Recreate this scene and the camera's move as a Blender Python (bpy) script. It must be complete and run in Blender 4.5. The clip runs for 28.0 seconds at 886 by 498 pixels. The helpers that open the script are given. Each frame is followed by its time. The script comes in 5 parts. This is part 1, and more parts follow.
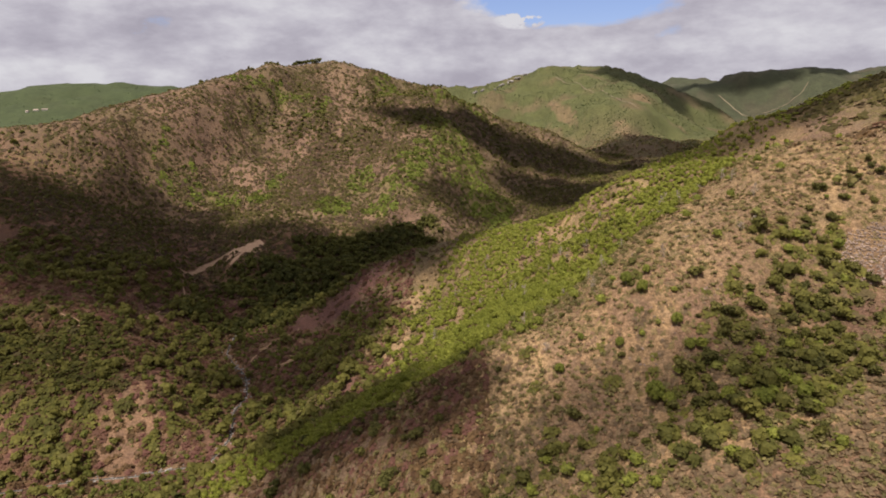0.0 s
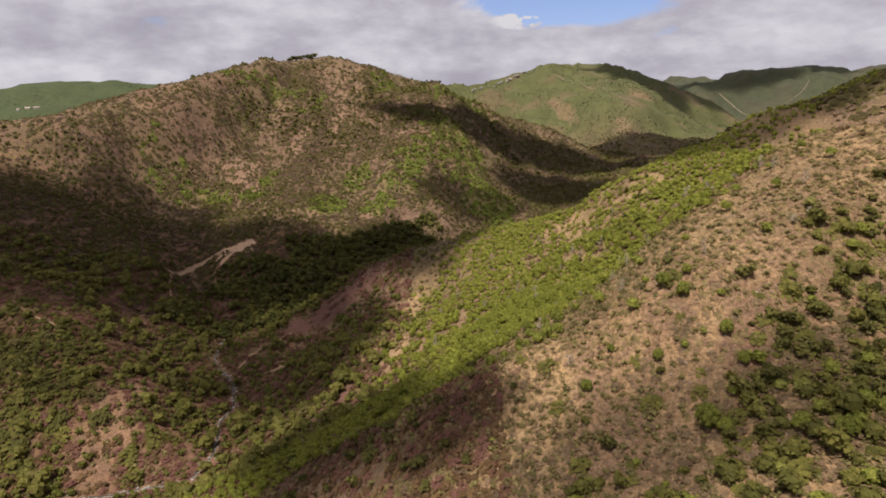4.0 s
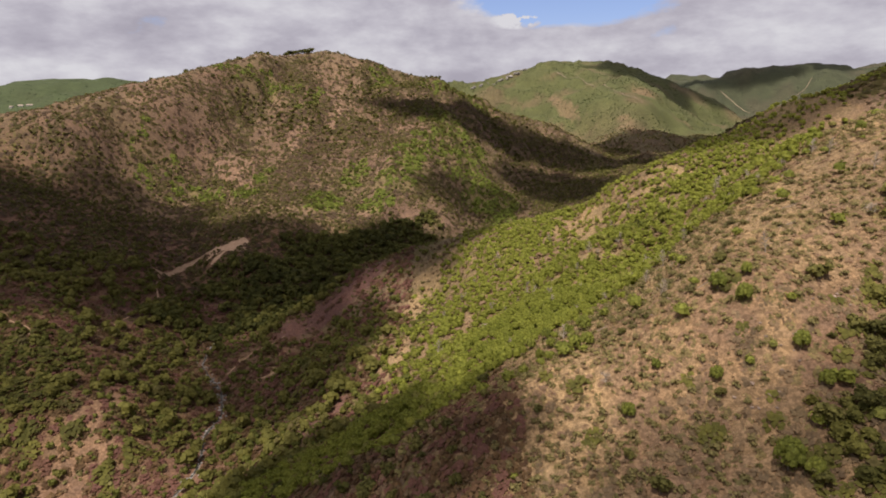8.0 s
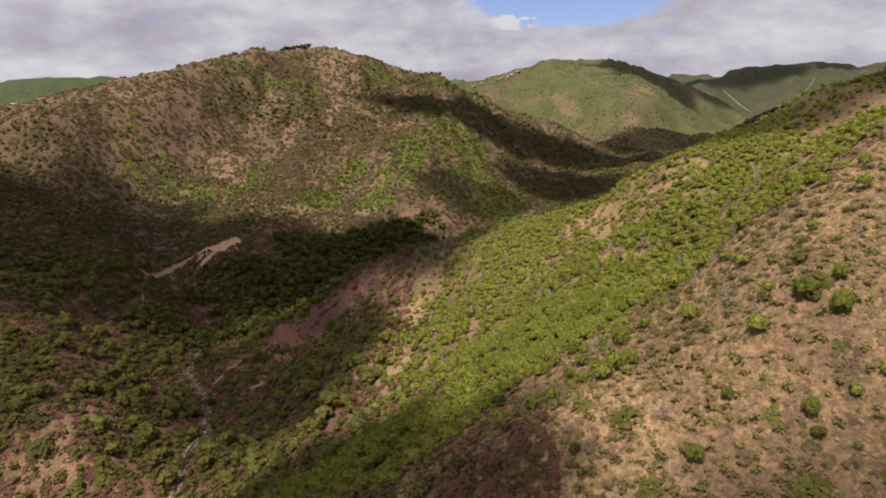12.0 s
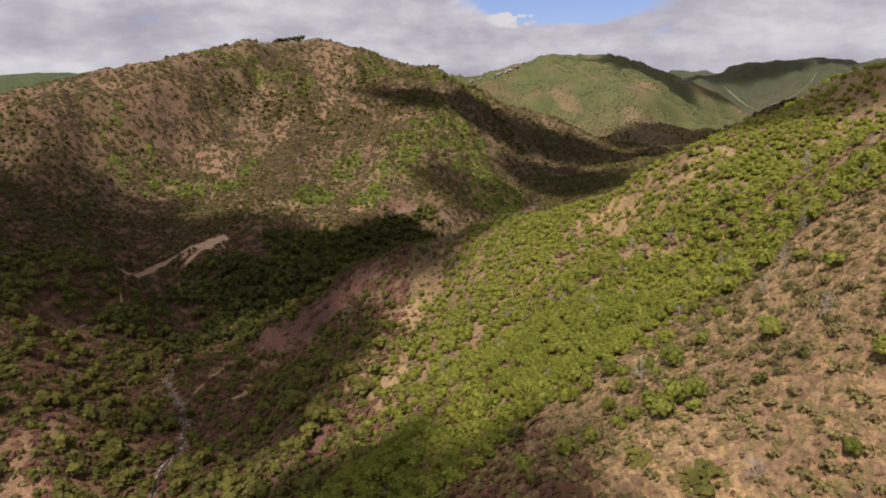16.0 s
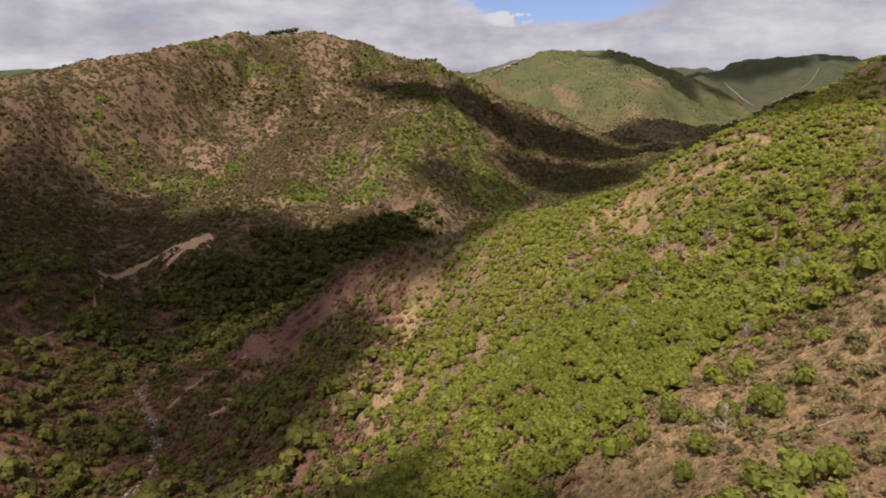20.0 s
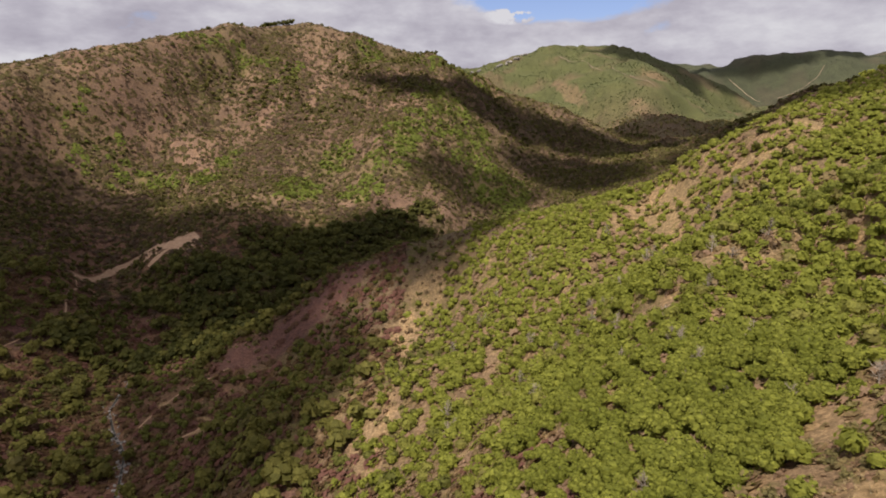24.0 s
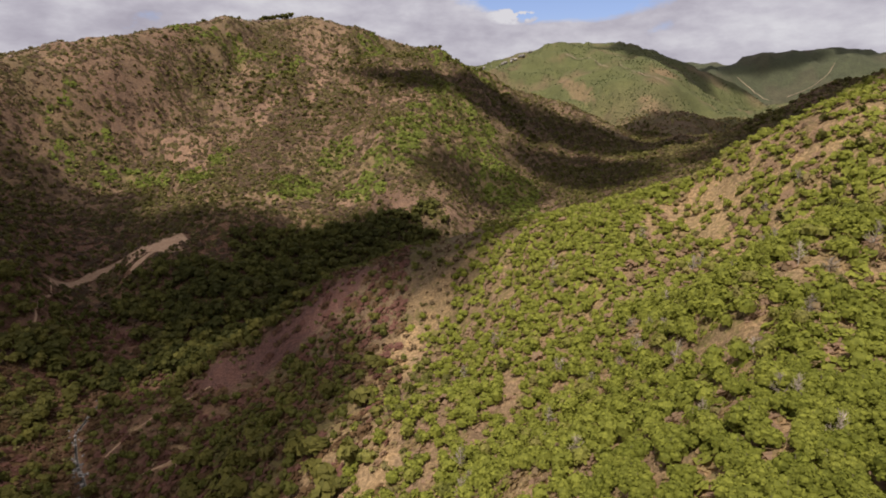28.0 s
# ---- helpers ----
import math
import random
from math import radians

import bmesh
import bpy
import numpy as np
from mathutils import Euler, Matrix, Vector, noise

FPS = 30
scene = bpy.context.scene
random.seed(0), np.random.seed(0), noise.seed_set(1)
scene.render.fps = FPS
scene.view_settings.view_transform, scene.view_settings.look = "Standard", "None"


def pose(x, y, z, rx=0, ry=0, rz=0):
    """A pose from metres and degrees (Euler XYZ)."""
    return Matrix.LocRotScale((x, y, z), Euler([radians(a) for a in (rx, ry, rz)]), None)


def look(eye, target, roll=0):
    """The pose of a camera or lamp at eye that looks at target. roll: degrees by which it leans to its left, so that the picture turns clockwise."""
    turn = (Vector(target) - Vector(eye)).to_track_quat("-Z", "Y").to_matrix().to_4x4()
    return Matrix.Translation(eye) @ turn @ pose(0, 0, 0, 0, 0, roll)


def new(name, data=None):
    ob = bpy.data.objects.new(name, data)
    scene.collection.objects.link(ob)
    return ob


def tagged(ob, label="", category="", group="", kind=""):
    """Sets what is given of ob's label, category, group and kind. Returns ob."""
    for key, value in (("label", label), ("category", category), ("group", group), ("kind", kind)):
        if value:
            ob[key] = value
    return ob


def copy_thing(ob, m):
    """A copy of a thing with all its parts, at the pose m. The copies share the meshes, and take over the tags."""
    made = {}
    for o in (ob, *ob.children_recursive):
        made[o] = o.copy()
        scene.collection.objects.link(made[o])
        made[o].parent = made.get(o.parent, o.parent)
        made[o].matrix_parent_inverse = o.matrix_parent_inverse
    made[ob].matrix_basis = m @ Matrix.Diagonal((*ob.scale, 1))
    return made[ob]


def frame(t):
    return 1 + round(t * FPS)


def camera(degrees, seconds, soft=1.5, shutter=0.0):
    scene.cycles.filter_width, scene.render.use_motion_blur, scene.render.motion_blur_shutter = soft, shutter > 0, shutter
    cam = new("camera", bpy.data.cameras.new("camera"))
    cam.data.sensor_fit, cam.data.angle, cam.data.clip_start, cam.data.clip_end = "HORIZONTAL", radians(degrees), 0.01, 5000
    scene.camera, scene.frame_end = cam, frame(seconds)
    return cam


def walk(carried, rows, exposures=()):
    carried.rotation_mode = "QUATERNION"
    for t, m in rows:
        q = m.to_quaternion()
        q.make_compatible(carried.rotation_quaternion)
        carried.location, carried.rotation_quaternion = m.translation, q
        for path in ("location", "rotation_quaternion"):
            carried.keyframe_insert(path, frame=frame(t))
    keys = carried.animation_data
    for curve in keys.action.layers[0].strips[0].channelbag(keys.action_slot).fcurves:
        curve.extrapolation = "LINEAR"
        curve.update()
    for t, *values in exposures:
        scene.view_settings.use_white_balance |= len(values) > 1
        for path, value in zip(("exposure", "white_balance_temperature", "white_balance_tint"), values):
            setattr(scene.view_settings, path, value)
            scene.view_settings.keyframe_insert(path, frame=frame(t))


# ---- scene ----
# The camera: a drone that glides forward and down along a hillside.
cam = camera(74.94, 28.0, soft=1.82)
PATH = [
    (0, pose(0.00, 0.00, 151.00, 77.000, 0, 0.000)),
    (1, pose(-0.37, 5.28, 149.57, 76.992, 0, -0.143)),
    (2, pose(-0.81, 10.51, 148.15, 77.009, 0, -0.249)),
    (3, pose(-1.29, 15.70, 146.74, 77.007, 0, -0.259)),
    (4, pose(-1.81, 20.87, 145.33, 77.019, 0, -0.236)),
    (5, pose(-2.33, 26.04, 143.92, 77.020, 0, -0.271)),
    (6, pose(-2.86, 31.23, 142.52, 77.027, 0, -0.286)),
    (7, pose(-3.39, 36.45, 141.13, 77.015, 0, -0.344)),
    (8, pose(-3.89, 41.71, 139.73, 76.997, 0, -0.370)),
    (9, pose(-4.37, 47.04, 138.34, 77.012, 0, -0.327)),
    (10, pose(-4.81, 52.44, 136.95, 77.056, 0, -0.245)),
    (11, pose(-5.22, 57.91, 135.57, 77.082, 0, -0.342)),
    (12, pose(-5.58, 63.48, 134.18, 77.084, 0, -0.443)),
    (13, pose(-5.90, 69.14, 132.80, 77.036, 0, -0.570)),
    (14, pose(-6.18, 74.90, 131.43, 76.978, 0, -0.628)),
    (15, pose(-6.41, 80.76, 130.06, 76.940, 0, -0.689)),
    (16, pose(-6.60, 86.73, 128.69, 76.879, 0, -0.737)),
    (17, pose(-6.76, 92.81, 127.34, 76.839, 0, -0.825)),
    (18, pose(-6.88, 99.00, 126.00, 76.831, 0, -0.889)),
    (19, pose(-6.99, 105.29, 124.66, 76.814, 0, -0.950)),
    (20, pose(-7.08, 111.68, 123.34, 76.768, 0, -0.972)),
    (21, pose(-7.16, 118.17, 122.04, 76.716, 0, -1.041)),
    (22, pose(-7.25, 124.75, 120.76, 76.674, 0, -1.138)),
    (23, pose(-7.37, 131.41, 119.50, 76.652, 0, -1.044)),
    (24, pose(-7.52, 138.15, 118.27, 76.596, 0, -0.957)),
    (25, pose(-7.73, 144.95, 117.06, 76.506, 0, -0.940)),
    (26, pose(-8.01, 151.80, 115.89, 76.407, 0, -0.801)),
    (27, pose(-8.38, 158.69, 114.75, 76.443, 0, -0.685)),
    (28, pose(-8.87, 165.61, 113.65, 76.598, 0, -0.682)),
]
walk(cam, PATH, ((0.0, 0.34), (28.0, 0.34)))

# ---- light ----
SUN_WAY = Vector((-0.24, -0.42, 0.875)).normalized()
world = bpy.data.worlds.new("sky")
scene.world = world
world.use_nodes = True
wt = world.node_tree
wt.nodes.clear()


sky = wt.nodes.new("ShaderNodeTexSky")
sky.sky_type = "NISHITA"
sky.sun_disc = False
sky.sun_elevation = math.asin(SUN_WAY.z)
sky.sun_rotation = math.atan2(SUN_WAY.x, SUN_WAY.y)
sky_level = wt.nodes.new("ShaderNodeVectorMath")
sky_level.operation = "MULTIPLY"
sky_level.inputs[1].default_value = (0.092, 0.088, 0.110)
wt.links.new(sky.outputs[0], sky_level.inputs[0])
way = wt.nodes.new("ShaderNodeTexCoord")
parts_of_way = wt.nodes.new("ShaderNodeSeparateXYZ")
wt.links.new(way.outputs["Generated"], parts_of_way.inputs[0])


def wmath(op, a, b=None, clamp=False):
    n = wt.nodes.new("ShaderNodeMath")
    n.operation = op
    n.use_clamp = clamp
    for slot, v in enumerate((a, b)):
        if v is None:
            continue
        if isinstance(v, (int, float)):
            n.inputs[slot].default_value = v
        else:
            wt.links.new(v, n.inputs[slot])
    return n.outputs[0]


# The cloud deck: heaps that are flatter than they are wide.
deck = wt.nodes.new("ShaderNodeCombineXYZ")
for slot, stretch in enumerate((1.25, 1.25, 3.0)):
    wt.links.new(wmath("MULTIPLY", parts_of_way.outputs[slot], stretch), deck.inputs[slot])


def wnoise(scale, detail, rough, shift):
    m = wt.nodes.new("ShaderNodeMapping")
    m.inputs["Location"].default_value = shift
    wt.links.new(deck.outputs[0], m.inputs[0])
    n = wt.nodes.new("ShaderNodeTexNoise")
    n.inputs["Scale"].default_value = scale
    n.inputs["Detail"].default_value = detail
    n.inputs["Roughness"].default_value = rough
    wt.links.new(m.outputs[0], n.inputs["Vector"])
    return n.outputs["Fac"]


billows = wnoise(4.4, 9.0, 0.60, (1.7, 0.3, 2.0))
broad = wnoise(1.3, 3.0, 0.5, (8.4, 2.2, 1.0))
# One blue gap in the deck, in the north-north-east, some nine degrees up.
gap_x = wmath("DIVIDE", wmath("SUBTRACT", parts_of_way.outputs[0], 0.188), 0.20)
gap_z = wmath("DIVIDE", wmath("SUBTRACT", parts_of_way.outputs[2], 0.172), 0.050)
gap = wmath("SUBTRACT", 1.0, wmath("SQRT", wmath("ADD", wmath("MULTIPLY", gap_x, gap_x), wmath("MULTIPLY", gap_z, gap_z))), clamp=True)


def spot(x, z, wide, tall):
    """1 in the middle of a small oval of the sky, 0 outside it."""
    u = wmath("DIVIDE", wmath("SUBTRACT", parts_of_way.outputs[0], x), wide)
    v = wmath("DIVIDE", wmath("SUBTRACT", parts_of_way.outputs[2], z), tall)
    return wmath("SUBTRACT", 1.0, wmath("SQRT", wmath("ADD", wmath("MULTIPLY", u, u), wmath("MULTIPLY", v, v))), clamp=True)


puff = wmath("MULTIPLY", spot(0.122, 0.147, 0.044, 0.013), wmath("MULTIPLY", wmath("SUBTRACT", wnoise(26.0, 5.0, 0.6, (2.0, 5.0, 1.0)), 0.40, clamp=True), 7.0))
gap = wmath("SUBTRACT", wmath("MAXIMUM", gap, wmath("MULTIPLY", spot(0.335, 0.118, 0.09, 0.034), 0.3)), wmath("MULTIPLY", puff, 1.6))
cover = wmath("SUBTRACT", wmath("ADD", wmath("MULTIPLY", billows, 2.2), -0.02), wmath("MULTIPLY", gap, 2.0))
cover_ramp = wt.nodes.new("ShaderNodeValToRGB")
cover_ramp.color_ramp.elements[0].position = 0.36
cover_ramp.color_ramp.elements[1].position = 0.66
wt.links.new(cover, cover_ramp.inputs[0])
heaps = wnoise(9.5, 7.0, 0.58, (4.1, 7.3, 0.6))
shade = wmath("ADD", wmath("ADD", wmath("MULTIPLY", billows, 0.70), wmath("MULTIPLY", heaps, 0.42)), wmath("ADD", wmath("MULTIPLY", broad, 0.20), wmath("SUBTRACT", wmath("MULTIPLY", puff, 0.5), 0.06)))
cloud_ramp = wt.nodes.new("ShaderNodeValToRGB")
for i, (at, col) in enumerate(((0.45, (0.345, 0.323, 0.380, 1)), (0.54, (0.412, 0.390, 0.447, 1)), (0.62, (0.485, 0.465, 0.517, 1)), (0.74, (0.600, 0.588, 0.622, 1)))):
    e = cloud_ramp.color_ramp.elements[i] if i < 2 else cloud_ramp.color_ramp.elements.new(at)
    e.position, e.color = at, col
shade = wmath("ADD", shade, wmath("MULTIPLY", parts_of_way.outputs[0], -0.06))
wt.links.new(shade, cloud_ramp.inputs[0])
# Overhead the undersides of the clouds are darker than those seen low down.
zenith = wmath("SUBTRACT", 1.0, wmath("MULTIPLY", wmath("MAXIMUM", wmath("SUBTRACT", parts_of_way.outputs[2], 0.2), 0.0), 1.4), clamp=True)
zenith = wmath("MULTIPLY", wmath("MAXIMUM", zenith, 0.95), 0.905)
cloud_col = wt.nodes.new("ShaderNodeVectorMath")
cloud_col.operation = "SCALE"
wt.links.new(cloud_ramp.outputs[0], cloud_col.inputs[0])
wt.links.new(zenith, cloud_col.inputs["Scale"])
blend = wt.nodes.new("ShaderNodeMix")
blend.data_type = "RGBA"
wt.links.new(cover_ramp.outputs[0], blend.inputs[0])
wt.links.new(sky_level.outputs[0], blend.inputs[6])
wt.links.new(cloud_col.outputs[0], blend.inputs[7])
back = wt.nodes.new("ShaderNodeBackground")
wt.links.new(blend.outputs[2], back.inputs[0])
wt.links.new(back.outputs[0], wt.nodes.new("ShaderNodeOutputWorld").inputs[0])

sun = new("sun", bpy.data.lights.new("sun", "SUN"))
sun.data.energy = 5.0
sun.data.angle = radians(0.6)
sun.data.color = (1.0, 0.90, 0.80)
sun.matrix_world = look((0, 0, 600), Vector((0, 0, 600)) - SUN_WAY)

# ---- the lie of the land: crests, spurs and valley floors ----
LINE_STREAM = [(-350,190,-20),(-240,215,-14),(-174,229,-11),(-138,234,-10),(-110,243,-9.5),(-106,262,-9),(-113,283,-8.7),(-114,309,-8.3),(-122,330,-8),(-134,345,-7.7),(-146,364,-7),(-151,395,-6)]
LINE_VALLEY_MAIN = [(-151,395,-6),(-112,440,-2),(-60,485,5),(0,545,14),(60,620,28),(120,717,46),(200,830,62),(250,930,70),(420,1050,76),(560,1150,86),(700,1400,100),(870,1700,115),(1000,2000,130)]
LINE_VALLEY_ROAD = [(-151,395,-6),(-158,430,-6),(-195,470,6),(-215,496,13),(-232,545,28),(-240,600,52)]
LINE_LEFT_SPUR = [(-500,585,135),(-400,520,95),(-300,500,58),(-257,485,41),(-230,436,37),(-200,415,14)]
LINE_GULLY = [(-150,900,172),(-118,760,102),(-108,650,58),(-70,560,30),(-35,510,9)]
LINE_CREST = [(-1000,380,110),(-620,520,135),(-500,585,135),(-386,637,147),(-345,730,174),(-300,840,203),(-269,914,221),(-237,997,233),(-190,1010,237),(-120,1012,227),(-43,1030,203),(40,1060,168),(142,1060,136),(200,1010,108),(243,955,82)]
LINE_SPUR_FACE = [(-237,997,233),(-195,830,150),(-180,740,98),(-175,640,62),(-172,560,46),(-180,514,33),(-130,478,16)]
LINE_SPUR_RIGHT = [(-43,1030,203),(-40,850,150),(-45,704,101),(-5,600,45)]
LINE_NEAR_CREST = [(700,-300,300),(520,150,262),(380,300,222),(259,345,176),(196,352,150),(150,350,128),(112,338,118),(92,350,107.5),(74,364,90),(45,385,75.5),(16,408,65),(-20,420,54),(-52,424,41),(-92,404,13)]
LINE_NOSE = [(300,120,215),(190,170,172),(124,188,143),(55,155,112),(27,160,91),(-20,172,56),(-84,190,20),(-108,205,2)]
LINE_SWALE = [(117,234,133),(74,266,94),(38,235,78),(-5,262,43),(-46,262,22),(-85,272,2)]
LINE_SLOPE_MID = [(68,345,78),(41,310,67),(0,300,45),(-30,325,30),(-95,342,-1)]
LINE_GULLY_NEAR = [(240,20,160),(110,100,104),(62,112,92),(0,120,60),(-60,120,25),(-150,110,-5),(-260,100,-18)]
LINE_BACK = [(200,-100,190),(60,-120,120),(-80,-140,70),(-200,-150,40)]
LINE_SPUR_TWO = [(1100,560,300),(700,700,230),(500,715,182),(412,711,150),(302,711,103),(246,718,82),(170,735,62)]
LINE_BETWEEN = [(600,430,200),(330,500,120),(200,540,75),(100,560,38)]
LINE_FAR_CREST = [(-600,2200,235),(-66,1850,238),(112,1820,231),(201,1850,254),(306,1858,292),(444,1858,299),(550,1858,280),(657,1855,246),(795,1800,192),(880,1730,125)]
LINE_FAR_SPUR = [(444,1858,299),(425,1600,238),(407,1353,181),(365,1200,118),(300,1090,84)]
LINE_KNOLL = [(300,1070,82),(330,960,76),(385,1130,112),(505,1240,96)]
LINE_BEHIND_MOUNTAIN = [(-700,1500,110),(-200,1480,120),(100,1400,110),(280,1150,86)]
LINE_BLUE_CREST = [(900,3300,290),(1016,2600,275),(1016,2270,269),(1119,2270,310),(1372,2270,322),(1525,2270,306),(1667,2270,330),(2300,2000,360)]
LINE_BLUE_FOOT = [(1000,2000,130),(1200,1750,150),(1500,1500,200)]
LINE_RIGHT_HILLS = [(1100,560,300),(1000,900,270),(1000,1200,240),(1300,1500,260)]
LINE_GREEN_FAR = [(1000,3400,260),(1159,2900,331),(1330,2950,290)]
LINE_LEFT_FAR = [(-2600,1500,220),(-1485,2000,203),(-1290,2000,243),(-1061,2000,254),(-876,2000,238),(-600,2200,235)]
LINE_LEFT_VALLEY = [(-2000,800,60),(-1300,1150,60),(-900,1250,75),(-700,1500,110)]
LINE_LEFT_HILL = [(-700,100,90),(-480,280,70),(-330,330,45),(-246,318,24)]
LINE_LEFT_KNOLL = [(-330,380,58),(-270,372,42),(-215,335,31),(-178,292,15)]
LINES = [LINE_STREAM, LINE_VALLEY_MAIN, LINE_VALLEY_ROAD, LINE_LEFT_SPUR, LINE_GULLY, LINE_CREST, LINE_SPUR_FACE, LINE_SPUR_RIGHT, LINE_NEAR_CREST, LINE_NOSE, LINE_SWALE, LINE_SLOPE_MID, LINE_GULLY_NEAR, LINE_BACK, LINE_SPUR_TWO, LINE_BETWEEN, LINE_FAR_CREST, LINE_FAR_SPUR, LINE_KNOLL, LINE_BEHIND_MOUNTAIN, LINE_BLUE_CREST, LINE_BLUE_FOOT, LINE_RIGHT_HILLS, LINE_GREEN_FAR, LINE_LEFT_FAR, LINE_LEFT_VALLEY, LINE_LEFT_HILL, LINE_LEFT_KNOLL]


def lattice(ix, iy, seed):
    h = (ix.astype(np.int64) * 374761393 + iy.astype(np.int64) * 668265263 + seed * 1442695041) & 0xFFFFFFFF
    h = ((h ^ (h >> 13)) * 1274126177) & 0xFFFFFFFF
    return ((h ^ (h >> 16)) & 0xFFFF) / 65535.0


def vnoise(x, y, size, seed):
    """Smooth noise from 0 to 1 with features of that size in metres."""
    x, y = np.asarray(x, float) / size, np.asarray(y, float) / size
    ix, iy = np.floor(x), np.floor(y)
    fx, fy = x - ix, y - iy
    fx, fy = fx * fx * (3 - 2 * fx), fy * fy * (3 - 2 * fy)
    a, b = lattice(ix, iy, seed), lattice(ix + 1, iy, seed)
    c, d = lattice(ix, iy + 1, seed), lattice(ix + 1, iy + 1, seed)
    return (a + (b - a) * fx) * (1 - fy) + (c + (d - c) * fx) * fy


def fbm(x, y, size, seed, octaves=4):
    total, amp, norm = 0, 1.0, 0
    for k in range(octaves):
        total = total + amp * vnoise(x + 17.3 * k, y - 9.1 * k, size / 2**k, seed + k)
        norm += amp
        amp *= 0.5
    return total / norm


def near_line(x, y, line):
    """Squared distance to a line on the map and the line's height there."""
    best, level = np.full(np.shape(x), 1e18), np.zeros(np.shape(x))
    for (ax, ay, az), (bx, by, bz) in zip(line, line[1:]):
        dx, dy = bx - ax, by - ay
        s = np.clip(((x - ax) * dx + (y - ay) * dy) / (dx * dx + dy * dy), 0, 1)
        d = (x - ax - s * dx) ** 2 + (y - ay - s * dy) ** 2
        m = d < best
        best, level = np.where(m, d, best), np.where(m, az + s * (bz - az), level)
    return best, level


def soft_line(x, y, line):
    """As near_line, with the heights of neighbouring stretches blended where the line bends."""
    best, num, den = np.full(np.shape(x), 1e18), 0, 0
    for (ax, ay, az), (bx, by, bz) in zip(line, line[1:]):
        dx, dy = bx - ax, by - ay
        s = np.clip(((x - ax) * dx + (y - ay) * dy) / (dx * dx + dy * dy), 0, 1)
        d = (x - ax - s * dx) ** 2 + (y - ay - s * dy) ** 2
        w = (d + 40.0) ** -2.5
        best, num, den = np.minimum(best, d), num + w * (az + s * (bz - az)), den + w
    return best, num / den


# Knobs on the crest: place, height and radius.
KNOBS = ((-267, 916, 7, 13), (-182, 1010, 5, 24), (-384, 640, 6, 10), (-350, 718, 3, 12), (-338, 748, 3, 9), (-372, 676, 3, 8), (215, 1852, 10, 30), (165, 1842, 8, 22))

# Broad swells of the slopes: place, height and radius.
SWELLS = ((50, 118, 3.3, 26), (24, 126, 5.3, 22), (0, 134, 10.8, 24), (-16, 150, 5.0, 22), (38, 138, 0.8, 20), (12, 158, -1.4, 20), (84, 140, 4.0, 30), (57, 211, 7.6, 22), (38, 234, 1.3, 20), (-42, 252, -1.5, 18), (-100, 276, 3.3, 20), (-184, 318, -5.6, 26), (-95, 337, 2.4, 18), (-120, 357, 4.7, 18), (-205, 372, -2.8, 26), (80, 112, 2.3, 26), (-50, 150, 2.1, 30), (110, 170, 1.2, 26))


def raw_height(x, y):
    num, den, close = 0, 0, np.full(np.shape(x), 1e18)
    for line in LINES:
        d, z = soft_line(x, y, line)
        w = (d + 100.0) ** -1.3
        num, den, close = num + w * z, den + w, np.minimum(close, d)
    z = num / den
    far = np.clip(np.hypot(x, y - 100) / 700, 0.15, 1.6)
    open_side = np.clip(np.sqrt(close) / 40, 0.15, 1)
    ridged = 1 - np.abs(2 * fbm(x, y, 90, 5, 4) - 1)
    z = z + open_side * far * (ridged - 0.8) * 22
    rills = 1 - np.abs(2 * fbm(x + 0.35 * y, y * 0.6, 34, 15, 3) - 1)
    z = z + open_side * np.clip(far - 0.3, 0, 1) * (rills - 0.8) * 16
    z = z + (fbm(x, y, 30, 11, 3) - 0.5) * (1.5 + 4 * far) * np.clip(open_side * 1.5, 0.3, 1)
    ribs = 1 - np.abs(2 * fbm(x + 0.25 * y, y * 0.35, 20, 77, 3) - 1)
    z = z + np.clip((y - 600) / 60, 0, 1) * np.clip((1100 - y) / 60, 0, 1) * np.clip((250 - x) / 60, 0, 1) * np.clip(np.sqrt(close) / 30, 0.1, 1) * (ribs - 0.8) * 9
    for kx, ky, tall, wide in KNOBS + SWELLS:
        z = z + tall * np.exp(-((x - kx) ** 2 + (y - ky) ** 2) / wide**2)
    return z + (vnoise(x, y, 7, 23) - 0.5) * 0.8


def axis(stops):
    out = [stops[0][0]]
    for (a, _), (b, step) in zip(stops, stops[1:]):
        n = max(1, round((b - a) / step))
        out += [a + (b - a) * k / n for k in range(1, n + 1)]
    return np.array(out)


XS = axis([(-4600, 0), (-2000, 130), (-900, 45), (-400, 14), (-260, 6), (170, 3), (320, 5), (700, 12), (1700, 22), (3000, 90), (4700, 170)])
YS = axis([(-1500, 0), (-300, 80), (-30, 20), (100, 5), (450, 3), (700, 5), (1100, 8), (1500, 14), (2400, 24), (3400, 70), (4700, 130)])
GX, GY = np.meshgrid(XS, YS)
GZ = raw_height(GX, GY)


def height(x, y):
    """The height of the ground sheet, as meshed."""
    x, y = np.asarray(x, float), np.asarray(y, float)
    i = np.clip(np.searchsorted(XS, x) - 1, 0, len(XS) - 2)
    j = np.clip(np.searchsorted(YS, y) - 1, 0, len(YS) - 2)
    u, v = (x - XS[i]) / (XS[i + 1] - XS[i]), (y - YS[j]) / (YS[j + 1] - YS[j])
    return (GZ[j, i] * (1 - u) + GZ[j, i + 1] * u) * (1 - v) + (GZ[j + 1, i] * (1 - u) + GZ[j + 1, i + 1] * u) * v

# ---- materials ----


